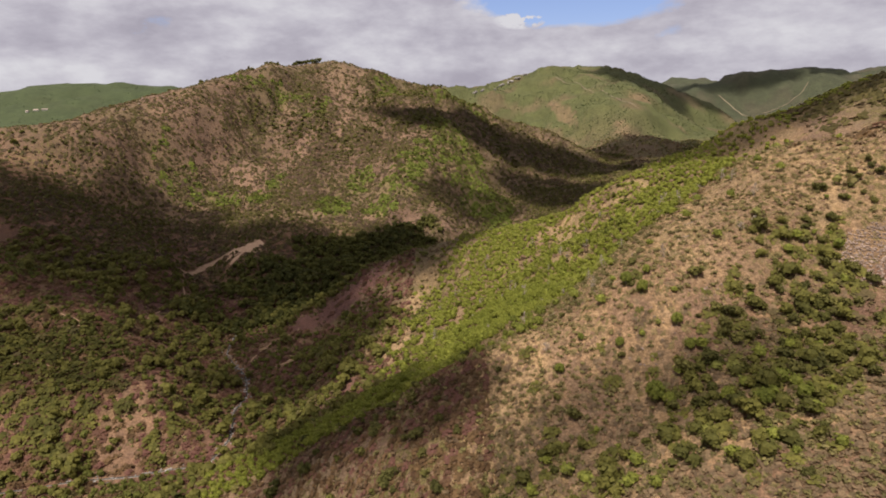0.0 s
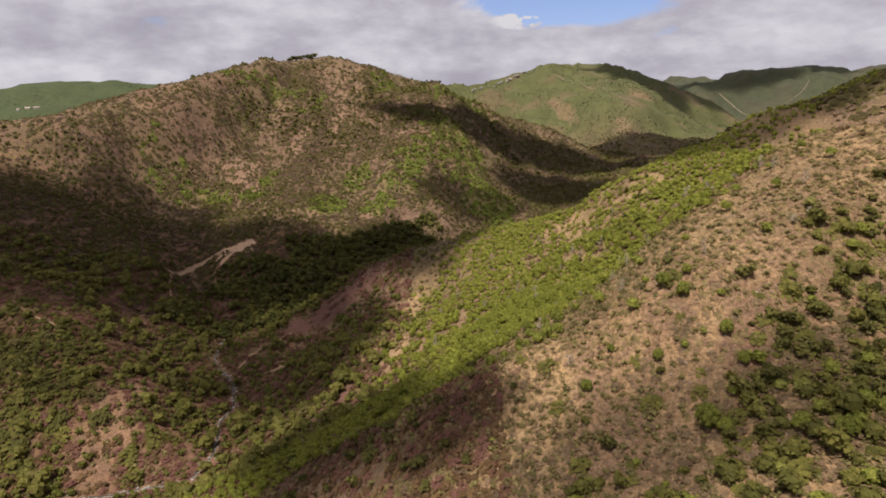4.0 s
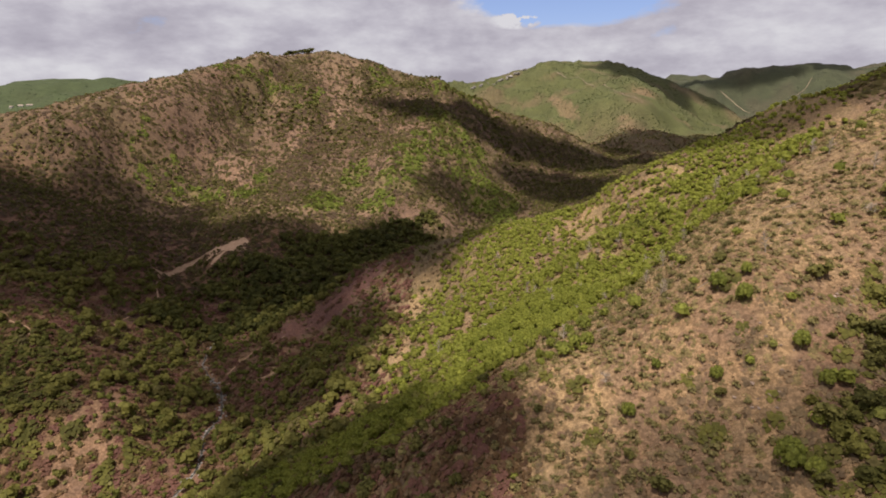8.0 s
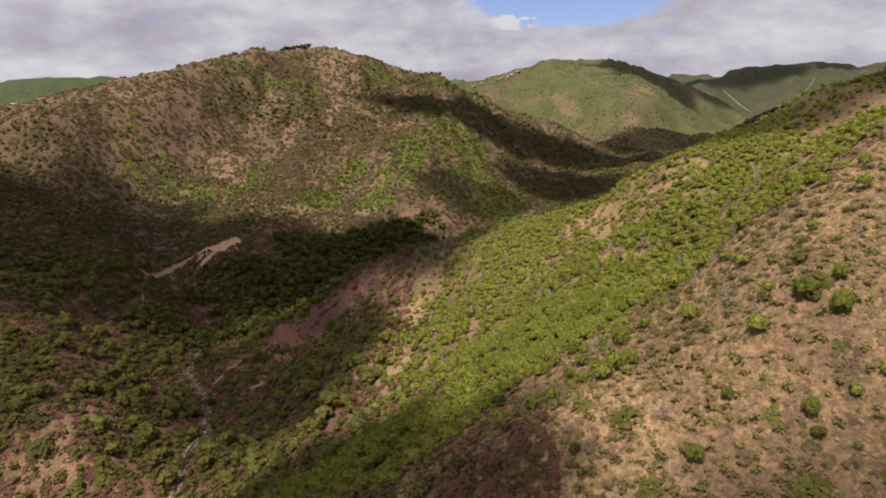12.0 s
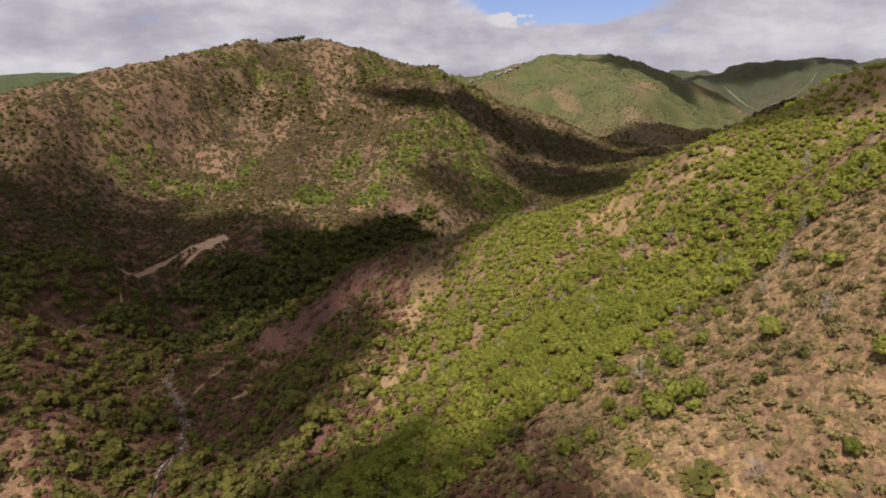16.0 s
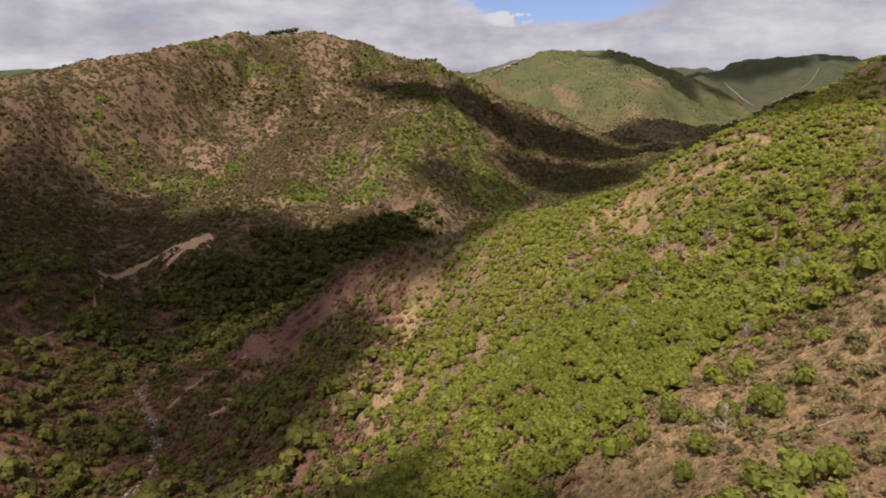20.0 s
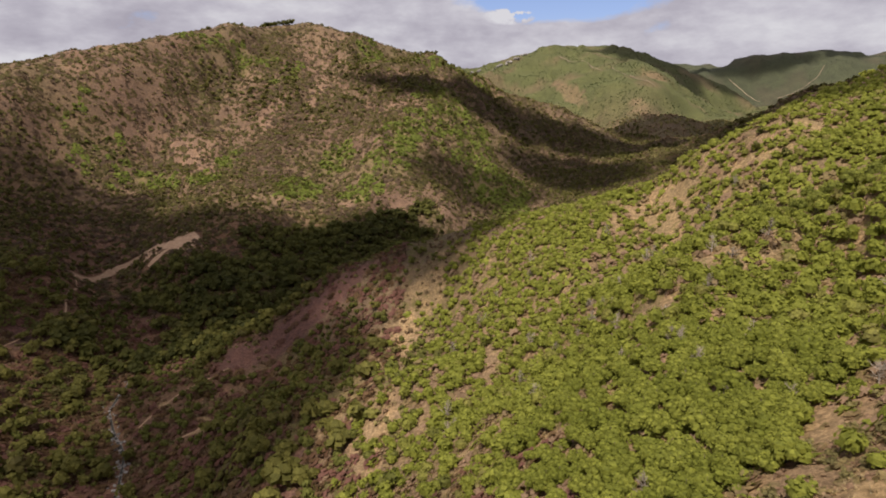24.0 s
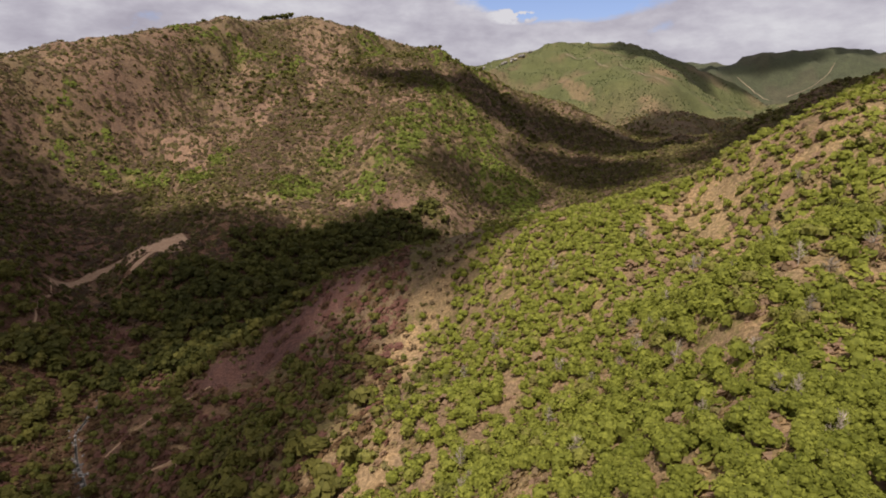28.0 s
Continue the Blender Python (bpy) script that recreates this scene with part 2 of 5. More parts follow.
def material(name, rough=0.9):
    m = bpy.data.materials.new(name)
    m.use_nodes = True
    b = m.node_tree.nodes["Principled BSDF"]
    b.inputs["Roughness"].default_value = rough
    b.inputs["Specular IOR Level"].default_value = 0.15
    return m, m.node_tree, b


def nnode(tree, kind, **values):
    n = tree.nodes.new(kind)
    for key, value in values.items():
        n.inputs[key.replace("_", " ")].default_value = value
    return n


def mixed(tree, fac, a, b, mode="MIX"):
    n = tree.nodes.new("ShaderNodeMix")
    n.data_type, n.blend_type = "RGBA", mode
    for slot, v in ((0, fac), (6, a), (7, b)):
        if isinstance(v, (int, float)):
            n.inputs[slot].default_value = v
        elif isinstance(v, tuple):
            n.inputs[slot].default_value = (*v, 1)
        else:
            tree.links.new(v, n.inputs[slot])
    return n.outputs[2]


def ramped(tree, fac, low, high):
    n = tree.nodes.new("ShaderNodeMapRange")
    n.interpolation_type = "SMOOTHSTEP"
    n.inputs[1].default_value, n.inputs[2].default_value = low, high
    tree.links.new(fac, n.inputs[0])
    return n.outputs[0]


def noise3(tree, scale, detail=4.0, rough=0.6):
    c = tree.nodes.new("ShaderNodeNewGeometry")
    n = nnode(tree, "ShaderNodeTexNoise", Scale=scale, Detail=detail, Roughness=rough)
    tree.links.new(c.outputs["Position"], n.inputs["Vector"])
    return n.outputs["Fac"]


def bumped(tree, shader, fac, strength, distance):
    n = nnode(tree, "ShaderNodeBump", Strength=strength, Distance=distance)
    tree.links.new(fac, n.inputs["Height"])
    tree.links.new(n.outputs[0], shader.inputs["Normal"])


def ground_material():
    m, t, b = material("hillside_soil", 0.95)
    soil = t.nodes.new("ShaderNodeVertexColor")
    soil.layer_name = "soil"
    fine, mid, broad = noise3(t, 1.1, 8, 0.75), noise3(t, 0.22, 5, 0.65), noise3(t, 0.03, 4, 0.6)
    col = mixed(t, ramped(t, mid, 0.35, 0.7), soil.outputs[0], (1.32, 1.27, 1.16), "MULTIPLY")
    dark = mixed(t, ramped(t, fine, 0.42, 0.62), (0.52, 0.50, 0.46), (1.18, 1.15, 1.10))
    col = mixed(t, 0.85, col, dark, "MULTIPLY")
    herb = t.nodes.new("ShaderNodeVertexColor")
    herb.layer_name = "herb"
    hs = t.nodes.new("ShaderNodeSeparateColor")
    t.links.new(herb.outputs[0], hs.inputs[0])
    clump = t.nodes.new("ShaderNodeMath")
    clump.operation = "ADD"
    t.links.new(noise3(t, 0.42, 5, 0.62), clump.inputs[0])
    t.links.new(hs.outputs[0], clump.inputs[1])
    olive = mixed(t, ramped(t, fine, 0.35, 0.65), (0.085, 0.072, 0.026), (0.175, 0.150, 0.055))
    col = mixed(t, ramped(t, clump.outputs[0], 0.80, 1.02), col, olive)
    col = mixed(t, ramped(t, broad, 0.3, 0.75), mixed(t, 1.0, col, (0.86, 0.84, 0.84), "MULTIPLY"), mixed(t, 1.0, col, (1.12, 1.10, 1.05), "MULTIPLY"))
    t.links.new(col, b.inputs["Base Color"])
    bumped(t, b, fine, 0.9, 0.8)
    return m


def leaf_material(name, dark, light, dry, gloss=0.7):
    """Foliage: the attribute tint holds a random number for each plant; leaves vary round it."""
    m, t, b = material(name, gloss)
    tint = t.nodes.new("ShaderNodeVertexColor")
    tint.layer_name = "tint"
    sep = t.nodes.new("ShaderNodeSeparateColor")
    t.links.new(tint.outputs[0], sep.inputs[0])
    info = t.nodes.new("ShaderNodeObjectInfo")
    geo = t.nodes.new("ShaderNodeNewGeometry")
    add = t.nodes.new("ShaderNodeMath")
    add.operation = "ADD"
    t.links.new(sep.outputs[0], add.inputs[0])
    t.links.new(info.outputs["Random"], add.inputs[1])
    frac = t.nodes.new("ShaderNodeMath")
    frac.operation = "PINGPONG"
    frac.inputs[1].default_value = 1.0
    t.links.new(add.outputs[0], frac.inputs[0])
    col = mixed(t, frac.outputs[0], dark, light)
    col = mixed(t, ramped(t, geo.outputs["Random Per Island"], 0.0, 1.0), mixed(t, 1.0, col, (0.80, 0.81, 0.80), "MULTIPLY"), mixed(t, 1.0, col, (1.21, 1.19, 1.13), "MULTIPLY"))
    col = mixed(t, ramped(t, sep.outputs[1], 0.72, 1.0), col, dry)
    sprays = noise3(t, 2.6, 5, 0.7)
    col = mixed(t, 1.0, col, mixed(t, ramped(t, sprays, 0.36, 0.66), (0.76, 0.77, 0.77), (1.18, 1.17, 1.13)), "MULTIPLY")
    bumped(t, b, sprays, 0.55, 0.3)
    t.links.new(col, b.inputs["Base Color"])
    trans = t.nodes.new("ShaderNodeBsdfTranslucent")
    t.links.new(col, trans.inputs[0])
    mix = t.nodes.new("ShaderNodeMixShader")
    mix.inputs[0].default_value = 0.50
    t.links.new(b.outputs[0], mix.inputs[1])
    t.links.new(trans.outputs[0], mix.inputs[2])
    t.links.new(mix.outputs[0], t.nodes["Material Output"].inputs[0])
    return m


def grainy(name, a, b_col, scale, rough=0.9, bump=0.4, dist=0.05):
    m, t, b = material(name, rough)
    f = noise3(t, scale, 6, 0.65)
    info = t.nodes.new("ShaderNodeObjectInfo")
    col = mixed(t, ramped(t, f, 0.3, 0.7), a, b_col)
    shift = nnode(t, "ShaderNodeMapRange")
    shift.inputs[3].default_value, shift.inputs[4].default_value = 0.75, 1.25
    t.links.new(info.outputs["Random"], shift.inputs[0])
    grey = t.nodes.new("ShaderNodeCombineColor")
    for k in range(3):
        t.links.new(shift.outputs[0], grey.inputs[k])
    col = mixed(t, 1.0, col, grey.outputs[0], "MULTIPLY")
    t.links.new(col, b.inputs["Base Color"])
    bumped(t, b, f, bump, dist)
    return m


M_GROUND = ground_material()
M_PINE = leaf_material("pine_needles", (0.188, 0.209, 0.035), (0.262, 0.279, 0.053), (0.33, 0.225, 0.145))
M_PINE_MID = leaf_material("open_grown_pine_needles", (0.150, 0.172, 0.036), (0.260, 0.276, 0.060), (0.30, 0.23, 0.13))
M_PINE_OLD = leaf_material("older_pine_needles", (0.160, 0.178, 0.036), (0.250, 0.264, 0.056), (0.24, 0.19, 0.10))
M_OLIVE = leaf_material("olive_shrub_leaves", (0.165, 0.152, 0.062), (0.280, 0.246, 0.105), (0.20, 0.135, 0.100))
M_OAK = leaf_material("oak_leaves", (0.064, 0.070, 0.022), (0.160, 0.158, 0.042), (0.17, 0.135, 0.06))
M_SCRUB = leaf_material("scrub_leaves", (0.168, 0.150, 0.066), (0.282, 0.244, 0.106), (0.26, 0.178, 0.120))
M_LUSH = leaf_material("fresh_leaves", (0.108, 0.136, 0.026), (0.190, 0.222, 0.046), (0.16, 0.15, 0.06))
M_BUSH = leaf_material("bush_leaves", (0.096, 0.096, 0.028), (0.206, 0.194, 0.052), (0.18, 0.14, 0.07))
M_BRUSH = leaf_material("dry_brush_leaves", (0.175, 0.120, 0.076), (0.290, 0.208, 0.130), (0.16, 0.14, 0.06))
M_COVER = leaf_material("low_cover_leaves", (0.110, 0.066, 0.036), (0.205, 0.130, 0.068), (0.220, 0.110, 0.086))
# Darker than the low cover, toned to bring down the mountain's brightness.
M_HILL = leaf_material("hill_scrub_leaves", (0.078, 0.070, 0.027), (0.140, 0.118, 0.046), (0.142, 0.098, 0.064))
M_HEATH = leaf_material("heath_leaves", (0.205, 0.164, 0.076), (0.312, 0.246, 0.120), (0.325, 0.215, 0.138))
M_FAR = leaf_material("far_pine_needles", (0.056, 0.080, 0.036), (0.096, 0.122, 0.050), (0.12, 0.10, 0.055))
# Brighter copy of the oak leaves: the sunlit crowns are put into the colour.
M_OAKLIT = leaf_material("lit_oak_leaves", (0.105, 0.104, 0.034), (0.205, 0.192, 0.062), (0.20, 0.15, 0.08))
M_HILLBUSH = leaf_material("hill_bush_leaves", (0.094, 0.094, 0.030), (0.172, 0.162, 0.050), (0.15, 0.11, 0.06))
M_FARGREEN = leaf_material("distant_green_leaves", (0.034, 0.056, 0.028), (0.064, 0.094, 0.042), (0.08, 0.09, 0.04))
# Dark blue-green: the haze over the far ridge is put into this leaf colour.
M_FARHAZE = leaf_material("hazed_wood_leaves", (0.034, 0.050, 0.036), (0.058, 0.078, 0.048), (0.07, 0.065, 0.045))
M_UNDER = leaf_material("undergrowth_leaves", (0.235, 0.172, 0.088), (0.345, 0.255, 0.135), (0.36, 0.240, 0.160))
M_VALLEY = leaf_material("valley_tree_leaves", (0.092, 0.102, 0.026), (0.176, 0.182, 0.046), (0.20, 0.14, 0.075))
M_BARK = grainy("bark", (0.09, 0.07, 0.055), (0.17, 0.14, 0.115), 6.0)
M_DEAD = grainy("dead_wood", (0.23, 0.19, 0.155), (0.38, 0.325, 0.265), 5.0)
M_STONE = grainy("stone", (0.13, 0.12, 0.11), (0.34, 0.315, 0.29), 1.2, 0.9, 0.5, 0.1)
M_GRAVEL = grainy("stream_gravel", (0.13, 0.115, 0.10), (0.36, 0.33, 0.29), 1.6, 0.9, 0.8, 0.3)
M_SCREE = grainy("scree_stone", (0.155, 0.112, 0.088), (0.285, 0.215, 0.172), 1.0, 0.95, 0.5, 0.1)
M_TRACK = grainy("track_dirt", (0.34, 0.215, 0.135), (0.46, 0.315, 0.205), 0.5, 0.95, 0.4, 0.1)
M_FARTRACK = grainy("far_track_dirt", (0.20, 0.155, 0.105), (0.31, 0.25, 0.18), 0.2, 0.95, 0.4, 0.1)
M_GRASS = leaf_material("dry_grass", (0.36, 0.275, 0.155), (0.50, 0.39, 0.23), (0.34, 0.23, 0.14))
M_WATER, wtree, wb = material("stream_water", 0.4)
wb.inputs["Base Color"].default_value = (0.034, 0.032, 0.026, 1)
wb.inputs["Specular IOR Level"].default_value = 0.2
bumped(wtree, wb, noise3(wtree, 1.5, 4), 0.35, 0.15)

# ---- where what grows ----


def patch(x, y, cx, cy, rx, ry, turn=0.0, rough=0.45, seed=3):
    """1 inside a patch with ragged edges, 0 well outside it."""
    c, s = math.cos(radians(turn)), math.sin(radians(turn))
    u, v = ((x - cx) * c + (y - cy) * s) / rx, (-(x - cx) * s + (y - cy) * c) / ry
    size = max(6.0, 0.6 * min(rx, ry))
    r = np.sqrt(u * u + v * v) + rough * 2 * (fbm(x, y, size, seed, 3) - 0.5)
    return np.clip((1.15 - r) / 0.3, 0, 1)


def zones(x, y):
    x, y = np.asarray(x, float), np.asarray(y, float)
    wob = 22 * (fbm(x, y, 40, 31, 3) - 0.5)
    # Young pines fill the swale behind the nose, up to a ragged edge against the dry grass of the nose.
    edge = np.interp(x, [-60, -10, 5, 15, 20, 30, 44, 55, 69, 83, 98, 120, 160, 200, 300], [166, 158, 171, 180, 179, 182, 186, 180, 177, 183, 197, 226, 280, 320, 380])
    pines = np.clip((y + wob * 0.6 - edge) / 10, 0, 1) * np.clip((x + 0.7 * wob - np.interp(y, [200, 240, 300, 330, 345, 360, 380, 400, 440], [-38, -39, -39, -37, -29, -19, -9, 1, 14])) / 58, 0, 1) * np.clip((446 - y) / 30, 0, 1)
    pines = np.maximum(pines, patch(x, y, -34, 190, 56, 27, 14) * np.clip((y - edge + 14) / 10, 0, 1))
    # Openings of dry grass among them.
    holes = np.maximum.reduce([patch(x, y, 66, 342, 15, 10, 35, 0.8), patch(x, y, 82, 336, 14, 5, 40, 0.9), patch(x, y, 100, 326, 15, 6, -10, 0.9), 0.8 * patch(x, y, 68, 316, 9, 6, 0, 0.9), 0.7 * patch(x, y, 66, 258, 8, 6, 0, 0.9),
                               0.8 * patch(x, y, 58, 265, 6, 5, 0, 0.9), 0.7 * patch(x, y, 100, 298, 14, 6, 10, 0.9), 0.7 * patch(x, y, 2, 245, 5, 8, 0, 0.9), 0.7 * patch(x, y, 14, 222, 6, 8, 0, 0.9), 0.6 * patch(x, y, -6, 225, 4, 12, -20, 0.9)])
    thin = np.clip((fbm(x, y, 26, 163, 3) - 0.46) * 5, 0, 1) * np.clip((x - 60) / 40, 0, 1)
    pines = pines * (1 - 0.6 * patch(x, y, -20, 335, 9, 50, -18, 0.9)) * (1 - 0.5 * patch(x, y, -26, 286, 7, 22, 10, 0.9)) * (1 - 0.75 * holes) * (1 - 0.3 * thin)
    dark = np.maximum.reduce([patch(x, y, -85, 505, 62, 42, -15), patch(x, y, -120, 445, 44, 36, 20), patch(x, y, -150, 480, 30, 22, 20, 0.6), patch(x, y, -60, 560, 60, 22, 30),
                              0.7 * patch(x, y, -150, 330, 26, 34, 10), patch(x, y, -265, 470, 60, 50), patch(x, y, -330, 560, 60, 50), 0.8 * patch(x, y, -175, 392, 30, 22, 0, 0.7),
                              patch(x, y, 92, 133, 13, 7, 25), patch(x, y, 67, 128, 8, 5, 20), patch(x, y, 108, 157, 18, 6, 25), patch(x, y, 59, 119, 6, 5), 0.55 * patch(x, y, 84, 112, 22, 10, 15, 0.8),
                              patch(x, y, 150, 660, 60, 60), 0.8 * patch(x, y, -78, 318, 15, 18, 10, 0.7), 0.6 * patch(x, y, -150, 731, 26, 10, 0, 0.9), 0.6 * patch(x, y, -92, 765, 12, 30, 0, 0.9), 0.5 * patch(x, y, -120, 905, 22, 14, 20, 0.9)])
    lush = np.maximum.reduce([patch(x, y, -122, 625, 20, 22, 0, 0.7), 0.8 * patch(x, y, -98, 694, 16, 30, 0, 0.8), 0.8 * patch(x, y, -64, 628, 18, 16, 0, 0.8), patch(x, y, -34, 696, 20, 32, 0, 0.8), 0.8 * patch(x, y, -202, 637, 18, 14, 0, 0.8),
                              0.8 * patch(x, y, -197, 676, 11, 16, 0, 0.8), 0.8 * patch(x, y, -245, 639, 22, 11, 0, 0.8), 0.75 * patch(x, y, 48, 695, 52, 58, 0, 0.9), 0.6 * patch(x, y, 12, 806, 36, 44, 0, 0.9), 0.5 * patch(x, y, -248, 862, 52, 20, 25, 0.8), 0.6 * patch(x, y, -179, 862, 8, 40, -12, 0.7),
                              0.7 * patch(x, y, -92, 968, 22, 26, 0, 0.8), 0.25 * patch(x, y, -300, 640, 34, 30, 0, 0.9), 0.6 * patch(x, y, -49, 654, 20, 18, 0, 0.8), 0.5 * patch(x, y, 0, 745, 40, 26, 20, 0.9), 0.5 * patch(x, y, 30, 980, 60, 26, 20, 0.9),
                              0.75 * patch(x, y, -192, 282, 22, 40, 20, 0.8), 0.8 * patch(x, y, -137, 292, 13, 30, 10, 0.8), 0.75 * patch(x, y, -235, 300, 34, 40, 10, 0.8), 0.6 * patch(x, y, -52, 318, 22, 26, 20, 0.9), 0.7 * patch(x, y, 66, 106, 34, 15, 15, 0.8), 0.6 * patch(x, y, 22, 104, 20, 9, 10, 0.8), 0.7 * patch(x, y, 88, 141, 17, 12, 25, 0.7)])
    bare = np.maximum.reduce([patch(x, y, -150, 945, 27, 56, 8, 0.6), patch(x, y, -141, 838, 8, 44, 0, 0.7), 0.9 * patch(x, y, -116, 908, 18, 32, 20, 0.8), 0.8 * patch(x, y, -221, 832, 9, 42, 8, 0.8), 0.8 * patch(x, y, -219, 768, 14, 30, 0, 0.9), patch(x, y, -180, 768, 11, 36, -6, 0.8),
                              patch(x, y, -233, 690, 20, 18, 0, 0.8), patch(x, y, -213, 663, 10, 15, 0, 0.8), 0.7 * patch(x, y, -37, 790, 18, 26, 0, 0.8), 0.8 * patch(x, y, -66, 676, 8, 12, 0, 0.8), 0.9 * patch(x, y, -78, 614, 24, 8, 10, 0.8), 0.9 * patch(x, y, -9, 596, 34, 9, -10, 0.8),
                              0.5 * patch(x, y, -316, 700, 40, 50, 0, 0.9), 0.6 * patch(x, y, -140, 597, 16, 7, 0, 0.8), 0.35 * patch(x, y, -158, 270, 16, 38, 8, 0.9), 0.6 * patch(x, y, 55, 130, 10, 5, 30, 0.8), patch(x, y, 65, 137, 2, 7, -25, 0.5)])
    red = np.maximum.reduce([patch(x, y, -73, 398, 44, 12, 26, 0.4), patch(x, y, -205, 400, 20, 8), patch(x, y, -270, 440, 40, 20),
                             patch(x, y, -46, 270, 2.6, 17, 0, 0.4), patch(x, y, -58, 249, 5, 6, 0, 0.6), patch(x, y, -160, 455, 22, 10), patch(x, y, -150, 425, 16, 6, 20), patch(x, y, -128, 428, 10, 5, 10),
                             patch(x, y, 100, 128, 16, 4, 40, 0.8), patch(x, y, 66, 112, 3, 9, 30, 0.7)])
    tan = np.maximum.reduce([patch(x, y, 50, 176, 34, 9, 8, 0.7), 0.5 * patch(x, y, 70, 168, 40, 14, 20, 0.9), 0.8 * patch(x, y, 112, 210, 22, 14, 40, 0.9), 0.6 * patch(x, y, 14, 168, 14, 7, 10, 0.8),
                             0.75 * patch(x, y, -17, 356, 8, 36, -28, 0.9), 0.75 * patch(x, y, -31, 318, 8, 26, -10, 0.9), 0.7 * patch(x, y, -24, 282, 6, 20, 10, 0.9), patch(x, y, -96, 340, 3, 7), patch(x, y, -120, 357, 2.5, 2.5), 0.5 * patch(x, y, -200, 352, 7, 9, 20, 0.9), 0.34 * patch(x, y, -158, 270, 18, 40, 8, 0.9), 0.4 * patch(x, y, -128, 243, 9, 8, 0, 0.8), 0.5 * patch(x, y, -9, 268, 6, 8, 0, 0.8), 0.55 * holes])
    return pines, dark, lush, bare, red, tan


# ---- the ground ----


def mesh_from(name, verts, quads, mat_list, smooth=False, mat_index=None):
    """A mesh from arrays of corners and of quads."""
    me = bpy.data.meshes.new(name)
    quads = np.asarray(quads, np.int32)
    me.vertices.add(len(verts))
    me.vertices.foreach_set("co", np.asarray(verts, np.float32).ravel())
    me.loops.add(quads.size)
    me.loops.foreach_set("vertex_index", quads.ravel())
    me.polygons.add(len(quads))
    me.polygons.foreach_set("loop_start", np.arange(0, quads.size, quads.shape[1], dtype=np.int32))
    me.polygons.foreach_set("loop_total", np.full(len(quads), quads.shape[1], np.int32))
    me.polygons.foreach_set("use_smooth", np.full(len(quads), smooth))
    for m in mat_list:
        me.materials.append(m)
    if mat_index is not None:
        me.polygons.foreach_set("material_index", np.asarray(mat_index, np.int32))
    me.update()
    me.validate()
    return me


def paint(me, name, colours):
    a = me.color_attributes.new(name, "FLOAT_COLOR", "POINT")
    a.data.foreach_set("color", np.c_[colours, np.ones(len(colours))].astype(np.float32).ravel())


def build_ground():
    nx, ny = len(XS), len(YS)
    j, i = np.meshgrid(np.arange(ny - 1), np.arange(nx - 1), indexing="ij")
    a = (j * nx + i).ravel()
    me = mesh_from("ground", np.stack([GX, GY, GZ], -1).reshape(-1, 3), np.stack([a, a + 1, a + nx + 1, a + nx], -1), [M_GROUND], smooth=True)
    x, y = GX.ravel(), GY.ravel()
    pines, dark, lush, bare, red, tan = zones(x, y)
    n1, n2 = fbm(x, y, 60, 41, 4), fbm(x, y, 14, 47, 3)
    far = np.clip((np.hypot(x, y) - 900) / 500, 0, 1)
    left = np.clip((-70 - x) / 30, 0, 1) * np.clip((600 - y) / 60, 0, 1)
    nose = np.clip((x + 10) / 20, 0, 1) * np.clip((175 - x) / 20, 0, 1) * np.clip((260 - y) / 20, 0, 1)

    def over(base, colour, w):
        return base + (np.array(colour) - base) * w[:, None]

    c = np.tile(np.array((0.166, 0.112, 0.082)), (len(x), 1))
    c = over(c, (0.150, 0.125, 0.070), np.clip((n1 - 0.42) * 4, 0, 0.8))
    c = over(c, (0.180, 0.132, 0.094), np.clip((n2 - 0.52) * 4, 0, 0.7))
    c = over(c, (0.375, 0.275, 0.158), 0.85 * tan)
    c = over(c, (0.212, 0.142, 0.106), 0.85 * bare)
    c = over(c, (0.150, 0.080, 0.073), 0.9 * red)
    c = over(c, (0.29, 0.215, 0.125), 0.6 * pines)
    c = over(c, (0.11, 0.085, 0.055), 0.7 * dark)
    c = over(c, (0.15, 0.16, 0.045), 0.6 * lush)
    c = over(c, (0.305, 0.212, 0.132), 0.75 * nose * (1 - red) * (1 - tan))
    # Reddish soil below the hollow, darkened further in place of cloud shade.
    c = over(c, (0.190, 0.118, 0.086), 0.75 * np.clip((150 - y) / 22, 0, 1) * np.clip((x - 22) / 20, 0, 1) * nose)
    c = over(c, (0.345, 0.250, 0.146), np.clip((fbm(x, y, 16, 149, 4) - 0.47) * 5, 0, 0.62) * nose * (1 - 0.5 * red))
    c = over(c, (0.190, 0.106, 0.078), 0.7 * left * (1 - tan) * (1 - red))
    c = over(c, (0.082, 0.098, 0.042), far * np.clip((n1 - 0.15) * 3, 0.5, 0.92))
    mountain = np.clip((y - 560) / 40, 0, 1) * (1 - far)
    # The mountain's dimmer look is put into the ground colour here.
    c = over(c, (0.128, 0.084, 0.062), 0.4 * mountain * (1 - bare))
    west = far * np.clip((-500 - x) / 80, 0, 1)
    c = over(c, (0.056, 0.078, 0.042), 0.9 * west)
    c = over(c, (0.170, 0.108, 0.082), 0.8 * patch(x, y, 1400, 2270, 210, 60, 0, 0.8))
    c = over(c, (0.185, 0.135, 0.090), 0.7 * np.maximum.reduce([patch(x, y, 290, 1427, 16, 90, 10, 0.9), patch(x, y, 375, 1190, 14, 60, 0, 0.9), patch(x, y, 250, 1250, 30, 20, 0, 0.9), patch(x, y, 480, 1440, 30, 40, 0, 0.9)]))
